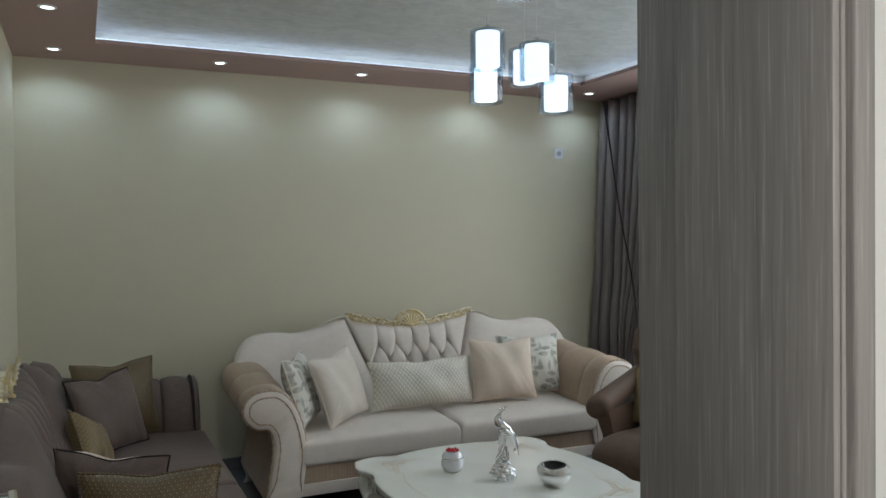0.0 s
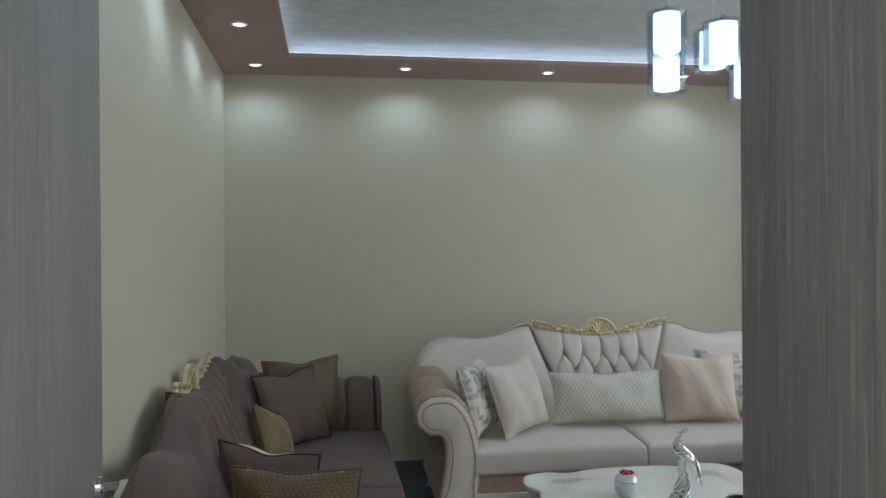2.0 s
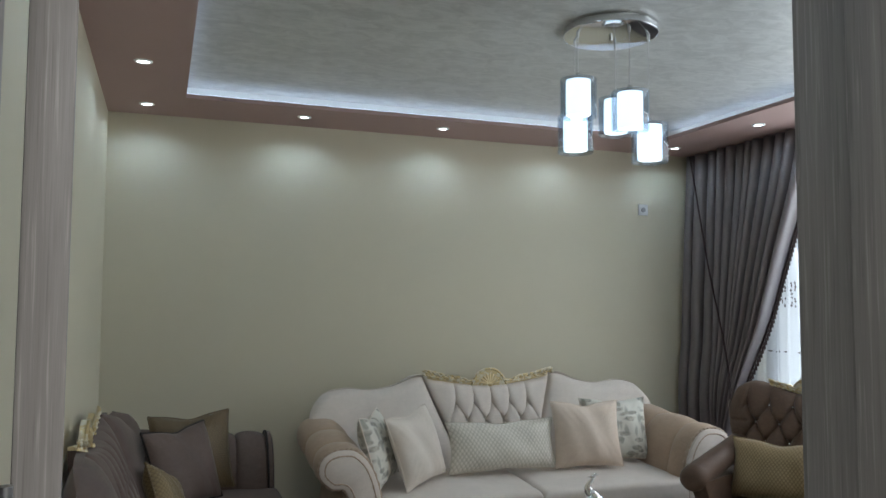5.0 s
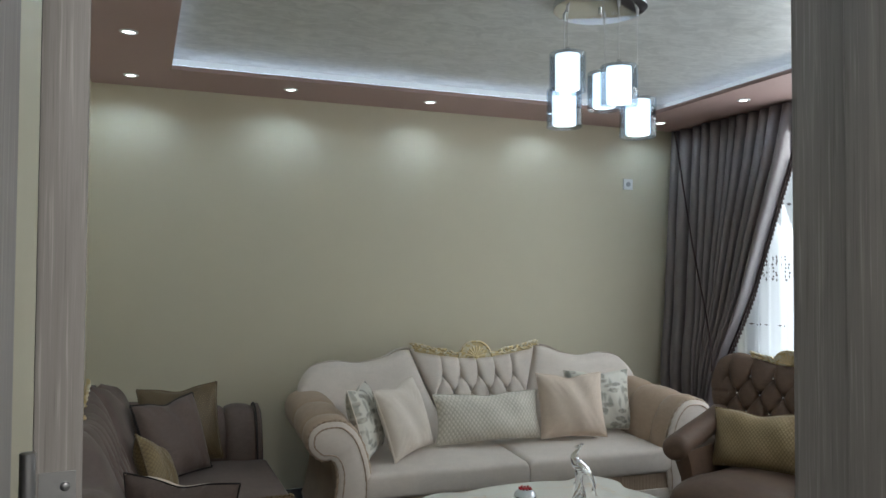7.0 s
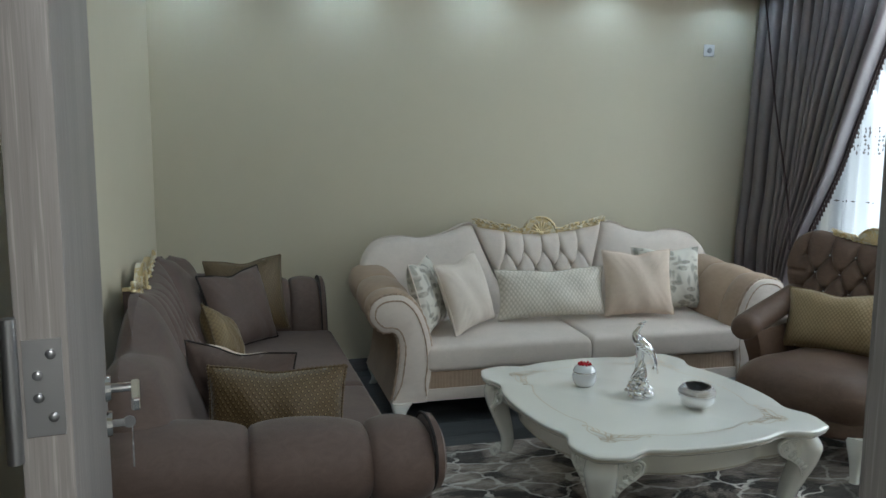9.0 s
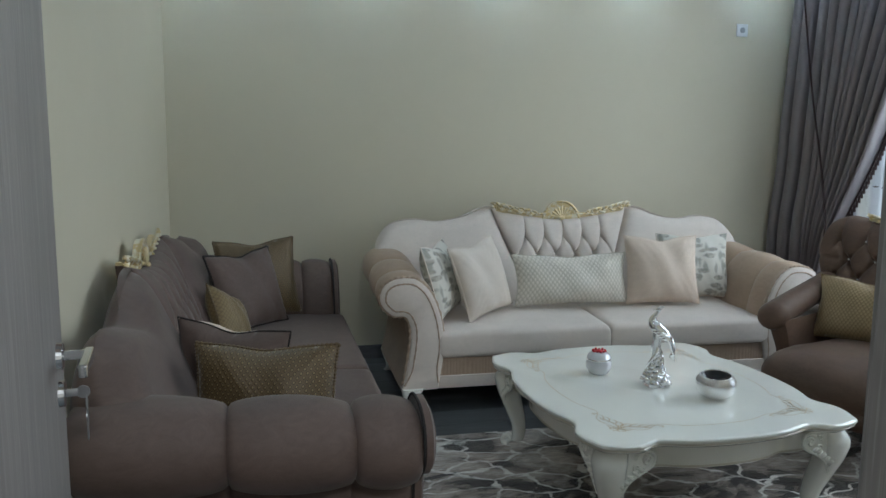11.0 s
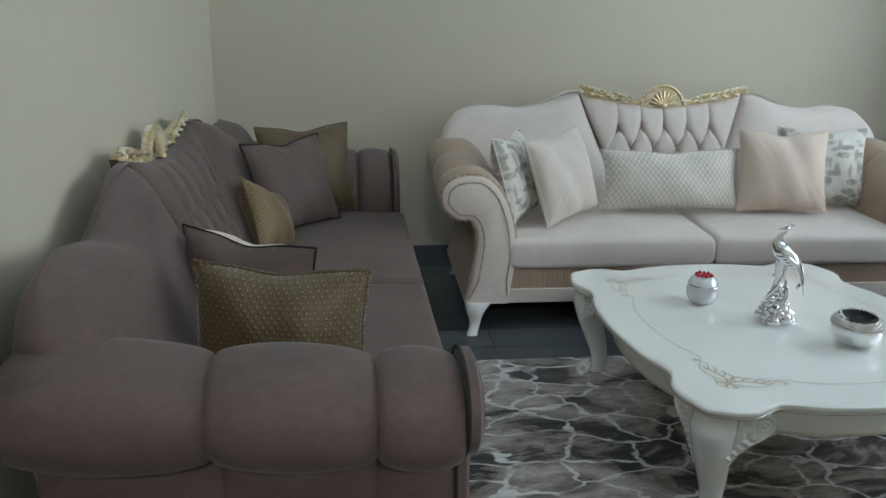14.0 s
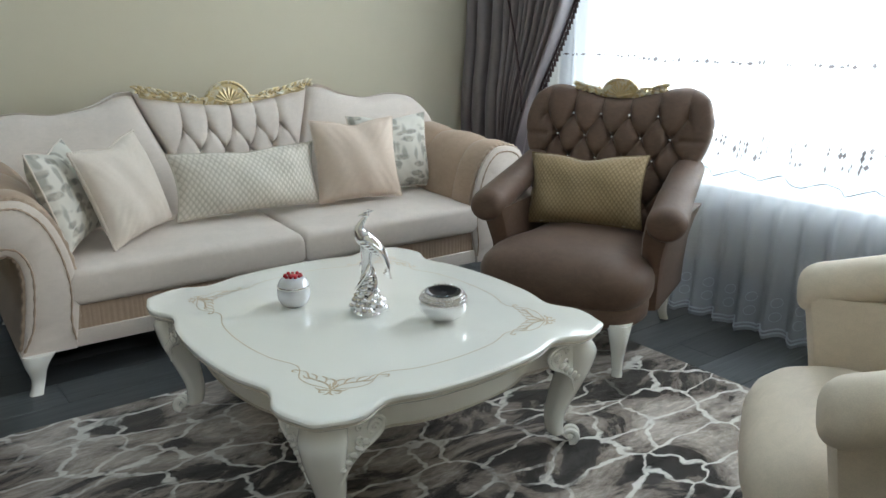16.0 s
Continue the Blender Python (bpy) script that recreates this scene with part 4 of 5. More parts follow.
# ---- armchairs ----
def armchair(m, label, body, front=0.0, lift=0.0):
    """Button-backed wing chair: broad heart-shaped back, rolled arms set back from a bow-fronted seat."""
    c = thing("armchair", m, label, "armchair", "armchairs")
    slope = lambda z: 0.16 + 0.20 * (z - 0.40) / 0.62
    # back
    edge = np.array(smooth_path([(0.25, 0.38), (0.275, 0.52), (0.33, 0.66), (0.392, 0.77), (0.415, 0.87), (0.385, 0.962), (0.30, 1.008), (0.19, 0.995), (0.09, 0.966), (0.0, 0.955)], 6))
    split = 30

    def place(u, v):
        a = 2 * u - 1
        k = abs(a)
        # the outline: up the side for v, over the top for u
        f = v * split
        i = min(int(f), split - 1)
        sx = edge[i][0] + (edge[i + 1][0] - edge[i][0]) * (f - i)
        x = a * sx
        tops = edge[split:]
        zt = np.interp(-k * edge[split][0], [-q[0] for q in tops], [q[1] for q in tops])
        return x, 0.38 + (zt - 0.38) * v ** (1 - 0.06 * k)

    def depth(u, v):
        x, z = place(u, v)
        roll = 0.035 * max(0, (abs(2 * u - 1) - 0.75) / 0.25) ** 2
        body_d = 0.075 * swell(u, 0.5) * (1 - max(0, 2 * v - 1) ** 6) ** 0.5
        fade = min(1.0, max(0.0, (0.345 - abs(x)) / 0.05)) * min(1.0, max(0.0, (z - 0.48) / 0.06))
        fold = 0.056 * (1 - tuft(x + 0.0625, z, 0.125, 0.092, 0.888)) * fade
        if abs(x) > 0.29:
            # creases that run from the outer buttons to the edge
            fold += 0.009 * sum(math.exp(-((z - c) / 0.011) ** 2) for c in (0.796, 0.704))
        return slope(z) + 0.07 - body_d - roll * 0.6 + fold

    part("buttoned_back", puffy(bmesh.new(), place, depth, lambda u, v: slope(place(u, v)[1]) + 0.07 + 0.05 * swell(u) * swell(v), 140, 96), body, c, "deep-buttoned wide back")
    for r in range(4):
        z = 0.888 - 0.092 * r
        for k in range(-3, 4):
            x = 0.125 * (k + (0.5 if r % 2 == 0 else 0.0))
            if abs(x) < 0.29:
                part("button", ball(bmesh.new(), (x, slope(z) + 0.026, z), 0.0085, 1, 0.7, 1, 10), CRYSTAL, c, "crystal button")
    crown_carving(c, slope(1.0) + 0.075, 0.205, 0.995, 0.958, 0.09)
    # seat: deep and boxed, a little wider before the arms
    bm = bmesh.new()
    rings = []
    for z, g in ((0.175, -0.015), (0.19, 0.0), (0.238, 0.004), (0.252, -0.004), (0.264, 0.008), (0.30, 0.020), (0.34, 0.020), (0.374, 0.007), (0.404, -0.022), (0.428, -0.066), (0.445, -0.12), (0.456, -0.185), (0.462, -0.26)):
        ring = []
        for k in range(56):
            a = 2 * math.pi * k / 56
            cx, cy = math.cos(a), math.sin(a)
            x = math.copysign(abs(cx) ** 0.42, cx)
            y = math.copysign(abs(cy) ** 0.42, cy)
            w = 0.28 + 0.045 * min(1.0, max(0.0, 0.2 - y) / 0.6)
            ring.append(((w + g) * x, (0.33 - front / 2 + g) * y - 0.05 + front / 2 - 0.02 * (1 - x * x) * max(0.0, -y), z))
        rings.append(ring)
    skin(bm, rings)
    part("seat", bm, body, c, "deep domed seat with a welted lower edge")
    # arms
    for s in (-1, 1):
        bm = bmesh.new()
        path = smooth_path([(s * 0.325, 0.32, 0.68), (s * 0.332, 0.18, 0.642 + lift), (s * 0.342, 0.02, 0.602 + lift), (s * 0.352, -0.09, 0.570 + lift), (s * 0.356, -0.15, 0.552 + lift)], 5)
        rings = []
        oval = lambda cx, cy, cz, r: [(cx + r * math.cos(a), cy, cz + r * 0.84 * math.sin(a)) for a in np.linspace(0, 2 * math.pi, 29)[:-1]]
        for i, p in enumerate(path):
            t = i / (len(path) - 1)
            rings.append(oval(p[0] + s * 0.01, p[1], p[2], 0.066 + 0.012 * t))
        e = path[-1]
        for a in np.linspace(0.15, math.pi / 2 - 0.06, 8):
            rings.append(oval(e[0] + s * 0.01, e[1] - 0.058 * math.sin(a), e[2] - 0.012 * math.sin(a), 0.078 * math.cos(a) ** 0.55))
        skin(bm, rings)
        arm = part("arm", bm, body, c, "rolled padded arm")
        bm = bmesh.new()
        rings = []
        for z, yo, xi, xo in ((0.19, -0.12, 0.275, 0.345), (0.30, -0.135, 0.275, 0.35), (0.40, -0.155, 0.272, 0.36), (0.48 + lift, -0.175, 0.275, 0.38), (0.545 + lift, -0.188, 0.288, 0.405)):
            x0, x1, xm = s * xi, s * xo, s * (xi + xo) / 2
            rings.append([(x0, 0.30, z), (x0, yo + 0.03, z), (x0 * 0.8 + xm * 0.2, yo + 0.006, z), (xm, yo - 0.008, z), (x1 * 0.8 + xm * 0.2, yo + 0.006, z), (x1, yo + 0.03, z), (x1, 0.30, z)])
        skin(bm, rings)
        part("arm_panel", bm, body, arm)
    bm = boxes(((-0.28, 0.20, 0.19), (0.28, 0.34, 0.44)), bevel=0.02)
    part("back_base", bm, body, c)
    for x, y, dx, dy, r in ((-0.26, -0.33, -0.01, -0.03, 0.046), (0.26, -0.33, 0.01, -0.03, 0.046), (-0.27, 0.30, -0.01, 0.03, 0.03), (0.27, 0.30, 0.01, 0.03, 0.03)):
        bm = bmesh.new()
        y += front * (y < 0)
        curved_leg(bm, (x, y, 0.20), (x + dx, y + dy, 0.0), r, 0.022, 0.018, 0.012)
        part("leg", bm, LACQUER, c, "white lacquered tapering leg")
    return c


armchair(pose(3.284, 3.378, 0.011, 0, 0, -65.5), "chocolate brown velvet armchair with crystal-buttoned back", BROWN)
armchair(pose(2.66, 1.86, 0.011, 0, 0, 212), "cream velvet armchair with a rolled arm and bowed seat", CHAIR_CREAM, 0.10, 0.05)
pillow(Matrix.Translation((3.335, 3.445, 0.457)) @ pose(0, 0, 0, 0, 0, -63) @ pose(0, 0, 0, -20, -2, 0), 0.51, 0.31, 0.16, MUSTARD, MUSTARD, "oblong mustard-gold woven pillow on the brown armchair", 12)

# ---- rug ----
bm = boxes(((-1.215, -1.16, 0.0), (1.215, 1.16, 0.011)), bevel=0.004)
rug = link_mesh("rug", bm, RUG, None, True)
rug.matrix_world = pose(2.155, 2.69, 0.0005, 0, 0, -0.8)
tagged(rug, "grey and black marbled rug with a cream net pattern", "rug")

# ---- coffee table ----
TZ = 0.402
TABLE = pose(2.130, 3.225, 0.0115, 0, 0, 1.8)
HX, HY = 0.501, 0.553


def table_outline(inset=0.0, per=28, corner=0.05):
    """Serpentine rectangle, counter-clockwise; inset shrinks it."""
    half = [(-1.0, 0.0), (-0.93, -0.009), (-0.84, -0.025), (-0.74, -0.026), (-0.64, -0.002), (-0.55, 0.003), (-0.34, -0.029), (0.0, -0.042)]
    wave = smooth_path(half + [(-x, d) for x, d in reversed(half[:-1])], 5)
    out = []
    for k in range(4):
        hx, hy = ((HX, HY), (HY, HX), (HX, HY), (HY, HX))[k]
        a = k * math.pi / 2
        for q in wave[:-1]:
            s, d = q
            if abs(s) > 0.93:
                d = d + 0.006 * ((abs(s) - 0.93) / 0.07) ** 2
            x, y = s * (hx - inset), -(hy - inset) + d
            if abs(s) > 0.93:
                x *= 1 - 0.011 * ((abs(s) - 0.93) / 0.07) ** 2
            out.append((x * math.cos(a) - y * math.sin(a), x * math.sin(a) + y * math.cos(a)))
    return out


table = thing("coffee_table", TABLE, "ivory lacquered carved coffee table with gold scroll painting", "coffee table")
bm = bmesh.new()
tiers = [(0.060, TZ - 0.036), (0.030, TZ - 0.034), (0.012, TZ - 0.031), (0.006, TZ - 0.025), (0.010, TZ - 0.020), (0.003, TZ - 0.016), (0.0, TZ - 0.010), (0.001, TZ - 0.004), (0.006, TZ - 0.0005), (0.012, TZ)]
skin(bm, [[(x, y, z) for x, y in table_outline(i)] for i, z in tiers])
part("tabletop", bm, LACQUER, table, "glossy ivory top with a serpentine moulded edge")
bm = bmesh.new()
sweep(bm, [(x, y, TZ - 0.0195) for x, y in table_outline(0.007)], 0.0042, 6, True)
part("edge_line", bm, LACQUER_SHADE, table, "antiqued groove along the edge")
bm = bmesh.new()
side_at = lambda x, y: abs(x / HX) if abs(y / HY) > abs(x / HX) else abs(y / HY)
depth_at = lambda x, y: 0.098 - 0.026 * min(1, max(0, (side_at(x, y) - 0.5) / 0.22)) ** 2 * (3 - 2 * min(1, max(0, (side_at(x, y) - 0.5) / 0.22)))
skin(bm, [[(x, y, TZ - 0.033) for x, y in table_outline(0.071)], [(x, y, TZ - 0.05) for x, y in table_outline(0.076)], [(x, y, TZ - 0.033 - depth_at(x, y)) for x, y in table_outline(0.078)],
          [(x, y, TZ - 0.04 - depth_at(x, y)) for x, y in table_outline(0.091)], [(x, y, TZ - 0.06) for x, y in table_outline(0.116)]])
part("apron", bm, LACQUER, table, "shaped ivory apron")
bm = bmesh.new()
for dz in (0.048, 0.0):
    ring = [(x, y, (TZ - dz) if dz else TZ - 0.026 - depth_at(x, y)) for x, y in table_outline(0.074)]
    sweep(bm, ring, 0.0032, 6, True)
part("apron_moulding", bm, LACQUER_SHADE, table, "antiqued moulding line")
for sx in (-1, 1):
    for sy in (-1, 1):
        d = Vector((sx, sy, 0)).normalized()
        c0 = Vector((sx * (HX - 0.092), sy * (HY - 0.092), 0))
        path = smooth_path([c0 + d * o + Vector((0, 0, z)) for o, z in ((0.02, TZ - 0.036), (0.045, TZ - 0.085), (0.038, TZ - 0.15), (0.006, TZ - 0.24), (-0.014, TZ - 0.31), (-0.008, TZ - 0.37), (0.012, 0.035), (0.034, 0.016))], 5)
        rad = np.interp(np.linspace(0, 1, len(path)), [0, 0.15, 0.32, 0.55, 0.75, 0.9, 1], [0.050, 0.056, 0.047, 0.031, 0.023, 0.020, 0.017])
        bm = bmesh.new()
        rings = [[(p[0] + r * math.copysign(abs(math.cos(a)) ** 0.75, math.cos(a)), p[1] + r * math.copysign(abs(math.sin(a)) ** 0.75, math.sin(a)), p[2])
                  for a in np.linspace(0, 2 * math.pi, 21)[:-1]] for p, r in zip(path, rad)]
        skin(bm, rings)
        leg = part("leg", bm, LACQUER, table, "carved cabriole leg with a scroll foot")
        bm = bmesh.new()
        f0 = c0 + d * 0.022
        t2 = d.cross(Vector((0, 0, 1)))
        for o in (-0.014, 0.014):
            sp = [f0 + t2 * o + d * (0.026 * (1 - a / 9) * math.cos(a - 1.6) + 0.014) + Vector((0, 0, 0.027 + 0.026 * (1 - a / 9) * math.sin(a - 1.6))) for a in np.linspace(0, 7, 26)]
            sweep(bm, sp, lambda t: 0.012 * (1 - 0.55 * t), 7, up=tuple(t2))
        part("scroll_foot", bm, LACQUER, leg)
        # carved volutes and leaves on both flanks of the knee
        for axis in (0, 1):
            along = Vector((-sx, 0, 0)) if axis == 0 else Vector((0, -sy, 0))
            face = Vector((0, sy, 0)) if axis == 0 else Vector((sx, 0, 0))
            o = Vector((sx * (HX - 0.05), sy * (HY - 0.05), 0)) + along * 0.095 + face * 0.010
            at = lambda q, z, out=0.012: o + along * q + face * out + Vector((0, 0, TZ - z))
            bm = bmesh.new()
            rim = smooth_path([at(-0.01, 0.044), at(0.04, 0.047), at(0.066, 0.064), at(0.062, 0.092), at(0.036, 0.112), at(0.004, 0.128), at(-0.03, 0.155), at(-0.055, 0.205, 0.004)], 6)
            sweep(bm, rim, lambda t: 0.0078 * (1 - 0.45 * t), 7, up=tuple(face))
            for q, z, r, turn in ((0.036, 0.077, 0.019, 1), (-0.002, 0.098, 0.015, -1), (-0.004, 0.064, 0.012, 1)):
                sp = [at(q + r * (1 - a / 10.5) * math.cos(a), z - turn * r * (1 - a / 10.5) * math.sin(a), 0.012 + 0.0006 * a) for a in np.linspace(0.4, 9.0, 34)]
                sweep(bm, sp, lambda t, r=r: r * 0.30 * (1 - 0.45 * t), 7, up=tuple(face))
            for k in range(5):
                q, z = 0.02 - 0.017 * k, 0.118 + 0.013 * k
                leaf = smooth_path([at(q, z, 0.008), at(q - 0.006, z - 0.012, 0.016), at(q - 0.020, z - 0.017, 0.013)], 4)
                sweep(bm, leaf, lambda t: 0.0065 * (0.35 + math.sin(math.pi * min(1, t * 0.85 + 0.1))), 7, up=tuple(face))
            back = [at(q, z, 0.004) for q, z in ((-0.03, 0.040), (0.04, 0.045), (0.064, 0.064), (0.060, 0.092), (0.036, 0.110), (0.0, 0.128), (-0.04, 0.16))]
            skin(bm, [[tuple(p) for p in back], [tuple(p + face * 0.007) for p in back]])
            part("carving", bm, LACQUER, leg, "carved volute and leaves")
# gold painted line and corner sprays, laid on the top
bm = bmesh.new()
inner = table_outline(0.125)
sweep(bm, [(x, y, TZ + 0.0004) for x, y in inner], 0.0017, 4, True, flat=0.3)
part("gold_line", bm, GOLDPAINT, table, "thin gold painted line")
for k in range(4):
    sx, sy = ((-1, -1), (1, -1), (1, 1), (-1, 1))[k]
    bm = bmesh.new()
    c0 = Vector((sx * (HX - 0.125), sy * (HY - 0.125), TZ + 0.0006))
    ex, ey = Vector((-sx, 0, 0)), Vector((0, -sy, 0))
    for a, b in ((ex, ey), (ey, ex)):
        strokes = [[(0, 0), (0.05, 0.012), (0.11, -0.006), (0.15, 0.006), (0.175, -0.004)], [(0.01, 0.0), (0.03, 0.035), (0.06, 0.042), (0.07, 0.03)],
                   [(0.05, 0.01), (0.075, 0.03), (0.10, 0.028)], [(0.17, -0.004), (0.19, -0.014), (0.183, -0.026), (0.172, -0.018)], [(0, 0), (-0.02, 0.02), (-0.032, 0.008), (-0.02, 0.0)],
                   [(0.0, 0.0), (0.02, -0.022), (0.045, -0.026)], [(0, 0), (0.022, 0.010), (0.040, 0.022)], [(0, 0), (-0.012, -0.018), (-0.010, -0.032)], [(0.09, 0.004), (0.11, 0.016), (0.135, 0.012)], [(0.10, -0.004), (0.12, -0.016), (0.14, -0.012)]]
        for st in strokes:
            sweep(bm, smooth_path([c0 + a * p * 0.85 + b * q * 0.85 for p, q in st], 5), lambda t: 0.0023 * (0.35 + math.sin(math.pi * min(1, t * 0.9 + 0.1))), 5, flat=0.12)
    part("gold_spray", bm, GOLDPAINT, table, "gold painted leaf spray")

# ---- ornaments on the table ----
ZT = TZ + 0.0125
jar = thing("trinket_jar", pose(1.972, 3.395, ZT) @ Matrix.Scale(1.22, 4), "small pearl-white jar with a silver band and red beaded knob", "jar")
bm = revolve(bmesh.new(), [(0.0, 0), (0.026, 0), (0.034, 0.006), (0.042, 0.022), (0.0435, 0.036), (0.041, 0.050)], sides=32)
part("jar", bm, PEARL, jar)
part("band", revolve(bmesh.new(), [(0.0, 0.050), (0.0418, 0.050), (0.0425, 0.053), (0.0415, 0.056), (0.0, 0.056)], sides=32), SILVER, jar, "silver band")
lid = part("lid", revolve(bmesh.new(), [(0.0, 0.056), (0.041, 0.056), (0.036, 0.068), (0.024, 0.078), (0.0, 0.080)], sides=32), PEARL, jar)
bm = bmesh.new()
for k in range(11):
    a = k * 2 * math.pi / 11
    ball(bm, (0.021 * math.cos(a), 0.021 * math.sin(a), 0.080 + 0.002 * (k % 2)), 0.0048, seg=8)
ball(bm, (0, 0, 0.079), 0.014, 1, 1, 0.45)
part("bead_ring", bm, RED, lid, "ring of dark red beads")

egg = thing("egg_dish", pose(2.275, 3.005, ZT + 0.004, 12, 0, -38), "silver egg-shaped dish with a dark open mouth", "dish")
bm = revolve(bmesh.new(), [(0.0, 0.0), (0.022, 0.001), (0.044, 0.011), (0.058, 0.031), (0.062, 0.052), (0.058, 0.074), (0.047, 0.092), (0.0455, 0.093), (0.044, 0.090), (0.030, 0.078), (0.0, 0.072)], sides=40, sx=1.18, sy=0.92)
part("shell", bm, SILVER, egg, "mirror-bright silver shell")
part("mouth", revolve(bmesh.new(), [(0.0, 0.0735), (0.030, 0.0795), (0.0435, 0.091), (0.043, 0.0925), (0.030, 0.0815), (0.0, 0.0755)], sides=36, sx=1.18, sy=0.92), BLACK, egg, "glossy black inside")
bm = bmesh.new()
for k in range(34):
    a = k * 2 * math.pi / 34
    ball(bm, (0.0466 * 1.18 * math.cos(a), 0.0466 * 0.92 * math.sin(a), 0.0925 + 0.001 * (k % 3)), 0.0034, seg=6)
part("beaded_rim", bm, SILVER, egg, "beaded silver rim")
bm = bmesh.new()
for row, (r, z) in enumerate(((0.0500, 0.087), (0.0550, 0.079), (0.0585, 0.071))):
    for k in range(38):
        a = (k + 0.5 * (row % 2)) * 2 * math.pi / 38
        ball(bm, (r * 1.18 * math.cos(a), r * 0.92 * math.sin(a), z), 0.0052, 1, 1, 0.8, 6)
tagged(part("hammered_band", bm, SILVER, egg, "knobbly hammered silver band under the rim"), kind="stuff")

# silver peacock figure on a rocky foot, in one piece
bm = bmesh.new()
rnd = random.Random(4)
for k in range(46):
    t = k / 46
    a, r = k * 2.4, 0.040 * (1 - t) ** 1.5 + 0.009
    ball(bm, (r * math.cos(a), r * math.sin(a), 0.010 + 0.115 * t), 0.0155 - 0.006 * t, 1 + 0.5 * rnd.random(), 1 + 0.3 * rnd.random(), 0.7 + 0.6 * rnd.random(), 8)
revolve(bm, [(0.0, 0), (0.046, 0), (0.036, 0.012), (0.022, 0.04), (0.017, 0.08), (0.015, 0.13), (0.018, 0.18), (0.020, 0.212), (0.0, 0.22)], sides=16)
for k in range(3):
    a0 = k * 2.1
    sweep(bm, [((0.044 - 0.028 * t) * math.cos(a0 + 3.2 * t), (0.044 - 0.028 * t) * math.sin(a0 + 3.2 * t), 0.015 + 0.14 * t) for t in np.linspace(0, 1, 24)], lambda t: 0.008 * (1 - 0.4 * t), 8)
# body, neck and head
sweep(bm, smooth_path([(0.046, 0, 0.185), (0.030, 0, 0.207), (0.006, 0, 0.226), (-0.012, 0, 0.243), (-0.019, 0, 0.262), (-0.013, 0, 0.280), (-0.002, 0, 0.296), (0.004, 0, 0.306)], 5),
      [float(r) for r in np.interp(np.linspace(0, 1, 36), [0, 0.15, 0.38, 0.55, 0.7, 0.9, 1], [0.012, 0.023, 0.026, 0.018, 0.0105, 0.006, 0.0068])], 12, up=(0, 1, 0))
ball(bm, (0.002, 0, 0.308), 0.0095, 1.15, 0.9, 0.95)
sweep(bm, [(-0.004, 0, 0.309), (-0.016, 0, 0.306), (-0.021, 0, 0.303)], [0.0045, 0.0028, 0.001], 6)
for k in range(4):
    sweep(bm, [(0.004, 0, 0.314), (0.010 + 0.005 * k, 0.003 * (k - 1.5), 0.326 - 0.002 * k)], [0.0012, 0.0022], 5)
# folded tail hanging down behind
for k in range(9):
    o = (k - 4) * 0.0055
    sweep(bm, smooth_path([(0.020, o * 1.2, 0.222), (0.045, o * 1.3, 0.20), (0.060, o, 0.165), (0.066, o * 0.8, 0.135), (0.075 - abs(o), o * 0.6, 0.105 + abs(o))], 4), lambda t: 0.0062 * (1.1 - 0.5 * t), 6)
for s in (-1, 1):
    for k in range(4):
        ball(bm, (0.004 + 0.011 * k, s * 0.021, 0.222 - 0.008 * k), 0.013, 1.5, 0.45, 0.8, 8)
fig = link_mesh("bird_figurine", bm, SILVER)
fig.matrix_world = pose(2.130, 3.205, ZT, 0, 0, -38)
tagged(fig, "silver-plated peacock figure standing on a rocky foot", "figurine")

# ---- pendant lamp ----
pend = thing("pendant_lamp", pose(2.245, 3.215, 0), "chrome ceiling lamp with five lit glass cylinders on thin cords", "ceiling lamp")
PZ = TOP_Z
bm = revolve(bmesh.new(), [(0.0, PZ - 0.036), (0.198, PZ - 0.036), (0.205, PZ - 0.032), (0.206, PZ - 0.004), (0.20, PZ), (0.0, PZ)], sides=56)
part("ceiling_plate", bm, CHROME, pend, "round mirror-chrome plate")
part("stud", revolve(bmesh.new(), [(0.0, PZ - 0.056), (0.008, PZ - 0.056), (0.008, PZ - 0.036), (0.0, PZ - 0.036)], sides=12), CHROME, pend)
R, F = Vector((0.88, -0.47, 0)), Vector((0.47, 0.88, 0))
DROPS = [(-0.145, -0.075, 2.262), (-0.155, 0.045, 2.130), (0.070, -0.115, 2.190), (0.030, 0.12, 2.222), (0.163, 0.0, 2.073)]
